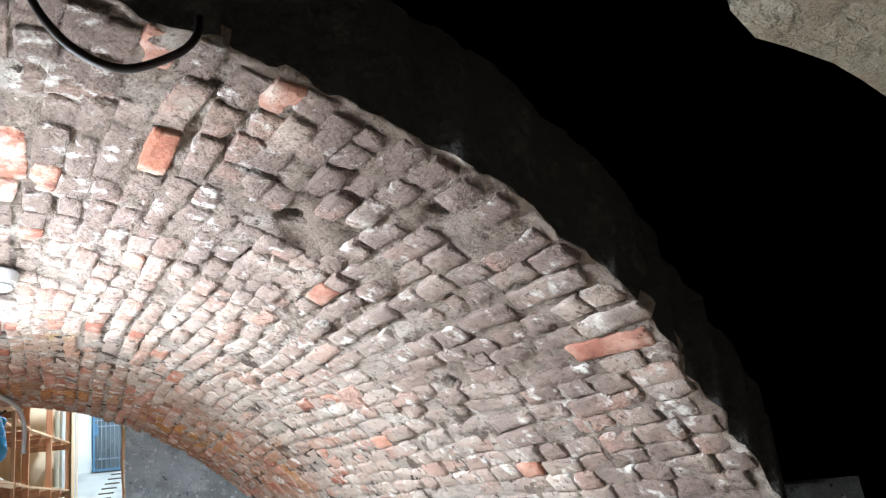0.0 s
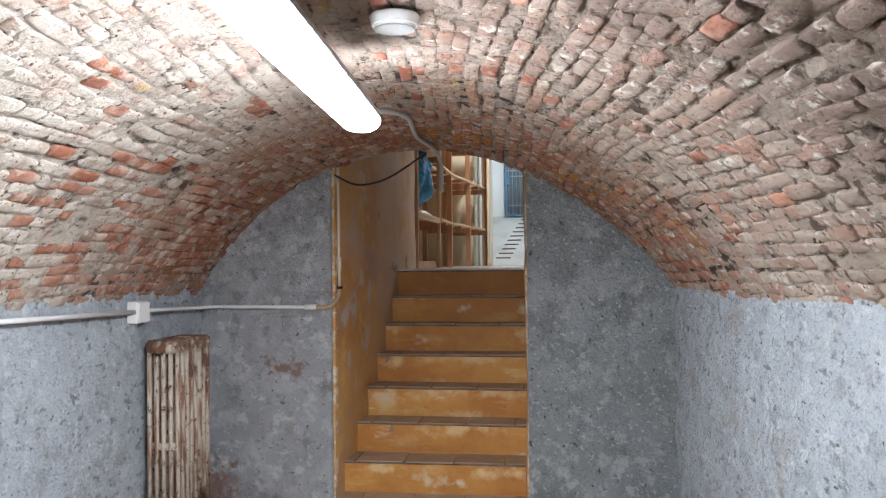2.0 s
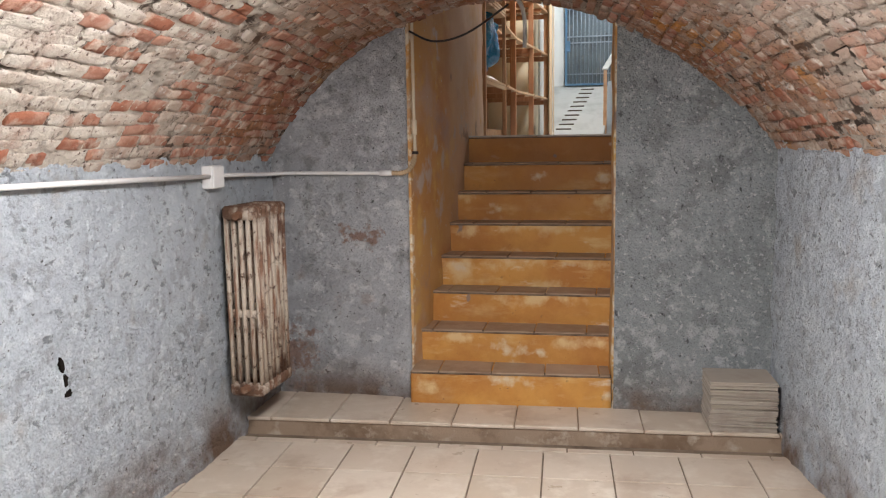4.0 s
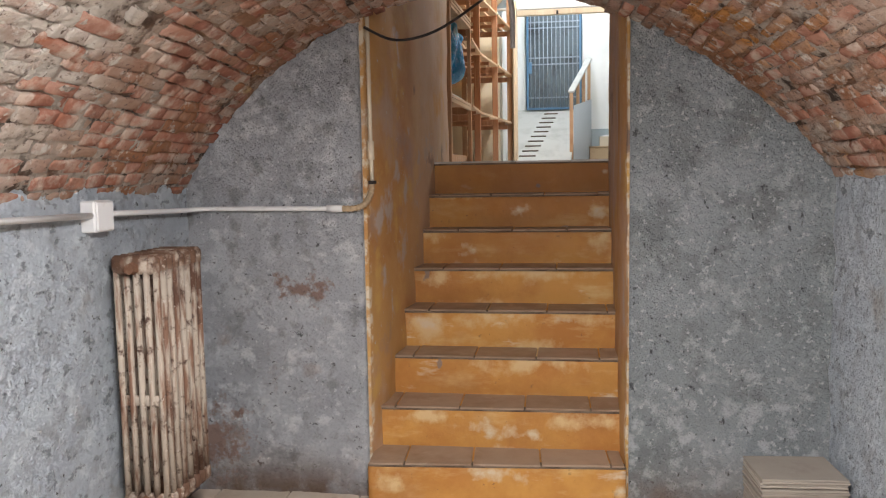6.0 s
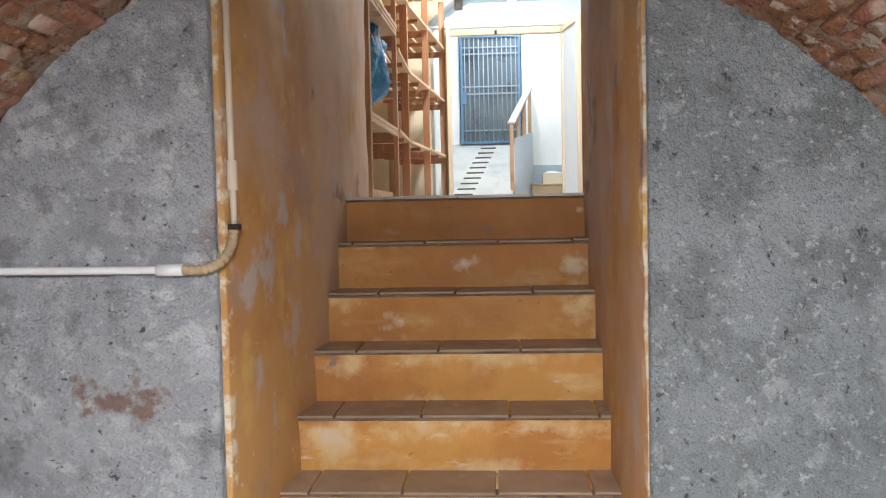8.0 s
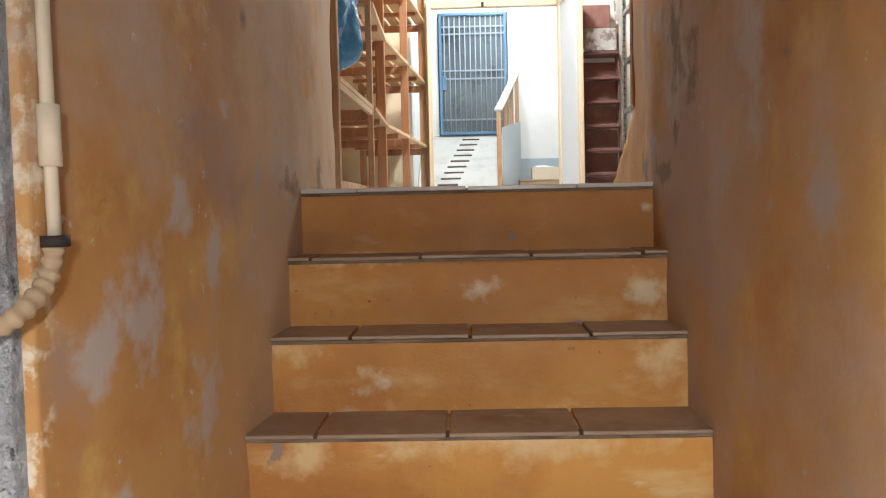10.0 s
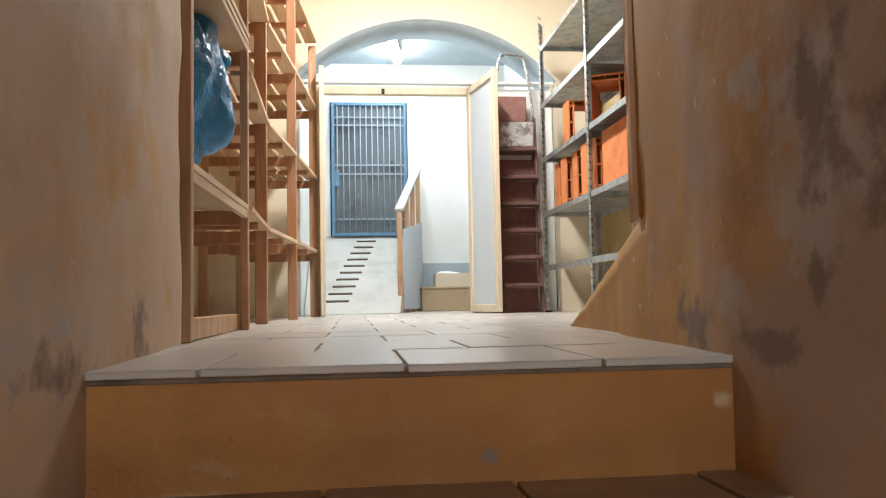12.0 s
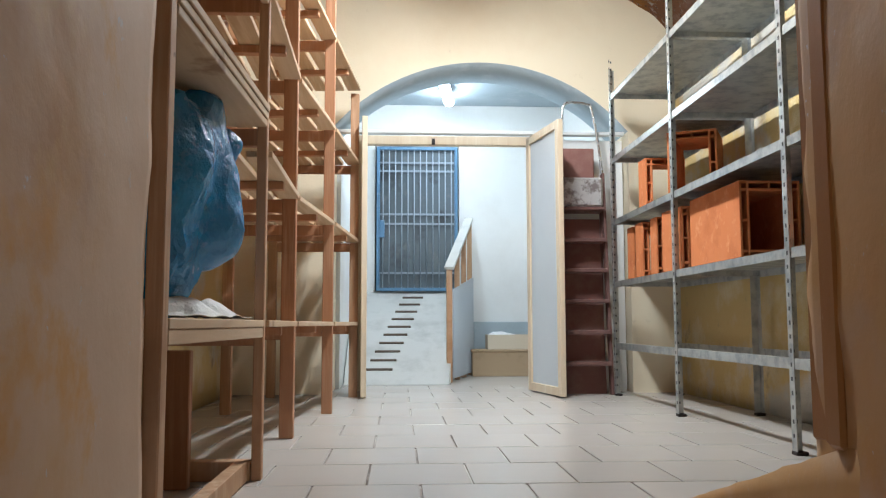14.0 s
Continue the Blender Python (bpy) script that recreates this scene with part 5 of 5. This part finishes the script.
def tile(name, x0, x1, y0, y1, top, mat_, parent, thick=0.012, chip=0.0015, askew=None):
    key = (name, round(x1 - x0, 3), round(y1 - y0, 3), mat_.name, round(thick, 3))
    if key not in tiles_made:
        bm = boxes([(-(x1 - x0) / 2, (x1 - x0) / 2, -(y1 - y0) / 2, (y1 - y0) / 2, -thick, 0)], chip)
        ob = link(name, bm, mat_, parent)
        tiles_made[key] = ob.data
    else:
        ob = new(name, tiles_made[key])
        ob.parent = parent
    m = Matrix.Translation(((x0 + x1) / 2, (y0 + y1) / 2, top))
    ob.matrix_basis = askew @ m if askew else m
    return ob


rt = random.Random(3)
for k in range(8):
    y0 = NOSE[k]
    y1 = NOSE[k + 1] + 0.02 if k < 7 else y0 + 0.05
    zt = PLAT + RISE * (k + 1)
    skew = (SKEW, 1.5, 0, 0, 0, 0, 0, 0)[k]
    turned = Matrix.Translation((0, y0, 0)) @ Matrix.Rotation(radians(skew), 4, "Z") @ Matrix.Translation((0, -y0, 0))
    xl, xr = (-0.535, 0.562) if k == 0 else (side_left(y0) - 0.03, side_right(y0) + 0.03)
    bm = sheet((xl, y0, zt - RISE - 0.02), (xr - xl, 0, 0), (0, 0, RISE + 0.010), y1 - y0 + 0.1, 0.02, 0.004, 6.0)
    bmesh.ops.transform(bm, matrix=turned, verts=bm.verts)
    step = part("step", bm, M_RISER, stairs, "ochre painted step riser, scuffed to white" if k == 0 else "")
    # A thin dark box draws the line below the tiles' front edge.
    if k == 7:
        part("mortar_bed", boxes([(xl, xr, y0 - 0.004, y0 + 0.05, zt - 0.021, zt - 0.0125)], 0.002), M_GROUT, step)
    else:
        bm = boxes([(xl, xr, y0 - 0.005, y0 + 0.05, zt - 0.018, zt - 0.009)], 0.002)
        bmesh.ops.transform(bm, matrix=turned, verts=bm.verts)
        part("mortar_bed", bm, M_GROUT, step, "thin dark strip under the tiles' front edge")
        x = side_left(y0) - 0.02 - (0.10, 0.19, 0.16, 0.13, 0.10, 0.06, 0.2)[k]
        while x < side_right(y1) + 0.01:
            a, b = max(x, xl + 0.004), min(x + 0.288, xr - 0.004)
            if b - a > 0.02:
                tile("tile", a, b - 0.004, y0 - 0.009, y1 + (0.06 if k < 2 else 0) + rt.uniform(-0.002, 0.0), zt + rt.uniform(-0.0015, 0.0015), M_TREAD, step, 0.009, 0.002, turned)
            x += 0.292


def patch(parent, name, at, wide, high, place, seed, mat_):
    """A thin ragged patch of bare or stained plaster; place(u, v, out) gives its points on the wall."""
    bm = bmesh.new()
    n = 48
    rings = []
    for share, out in ((0.34, 0.0012), (0.68, 0.0012), (1.0, 0.0006), (1.02, -0.02)):
        ring = []
        for i in range(n):
            a = 2 * math.pi * i / n
            d = Vector((math.cos(a), math.sin(a), 0))
            r = 0.76 + 0.60 * noise.noise(d * 1.2 + Vector((seed, 0, 0))) + 0.18 * noise.noise(d * 2.6 + Vector((0, seed, 0))) + 0.07 * noise.noise(d * 6.5 + Vector((0, 0, seed)))
            ring.append(bm.verts.new(place(at[0] + share * d.x * r * wide / 2, at[1] + share * d.y * r * high / 2, out)))
        rings.append(ring)
    bm.faces.new(rings[0])
    for p, q in zip(rings, rings[1:]):
        for i in range(n):
            bm.faces.new((p[i], p[(i + 1) % n], q[(i + 1) % n], q[i]))
    return part(name, bm, mat_, parent)


cl = bpy.data.objects["wall_cellar_left"]
for i, (y, z, w, h) in enumerate(((2.53, 0.80, 0.03, 0.07), (2.545, 0.74, 0.025, 0.06), (2.555, 0.69, 0.04, 0.035))):
    patch(cl, "crack", (y, z), w, h, lambda u, v, out: Vector((-1.338 + out, u, v)), 70.0 + i, M_DARK)
bm = boxes([(-1.5, 1.7, 4.055, 4.60, -0.02, PLAT - 0.013)], 0.004)
bmesh.ops.transform(bm, matrix=ASKEW, verts=bm.verts)
floor_plat = structure("floor_platform", bm, M_PLATFORM, "low grimy concrete platform before the stairs", "platform")
x = -1.549
while x < 1.5:
    tile("tile", x, x + 0.318, 4.045, 4.50, PLAT + rt.uniform(-0.001, 0.001), M_TILE, floor_plat, 0.02, 0.004, ASKEW)
    x += 0.3245
low = bpy.data.objects["floor_cellar"]
j = 0
y = 3.99
first_row = True
while y > 0.4:
    d = 0.05 if first_row else 0.318
    x = -1.715 if not first_row else -1.60
    while x < 2.3:
        tile("tile", x, x + 0.316, y - d, y, FLOOR + rt.uniform(-0.001, 0.001), M_TILE, low, askew=ASKEW)
        x += 0.3235
    y -= d + 0.006
    first_row = False
up_floor = bpy.data.objects["floor_upper"]
y = NOSE[7] - 0.008
row = 0
while y < 11.3:
    x = -1.22 + (0.155 if row % 2 else 0.0)
    deep = 0.40 if row == 0 else 0.345
    while x < 1.9:
        if y > 6.5 or (x > -0.80 and x < 0.66):
            tile("tile", x, x + 0.305, y, y + deep, UP + rt.uniform(-0.001, 0.001), M_UPTILE, up_floor)
        x += 0.3115
    y += deep + 0.007
    row += 1
structure("floor_hall", boxes([(-0.5, 1.6, 11.3, 12.74, UP - 0.03, UP)]), M_UPTILE, "pale tiled hall floor", "floor")
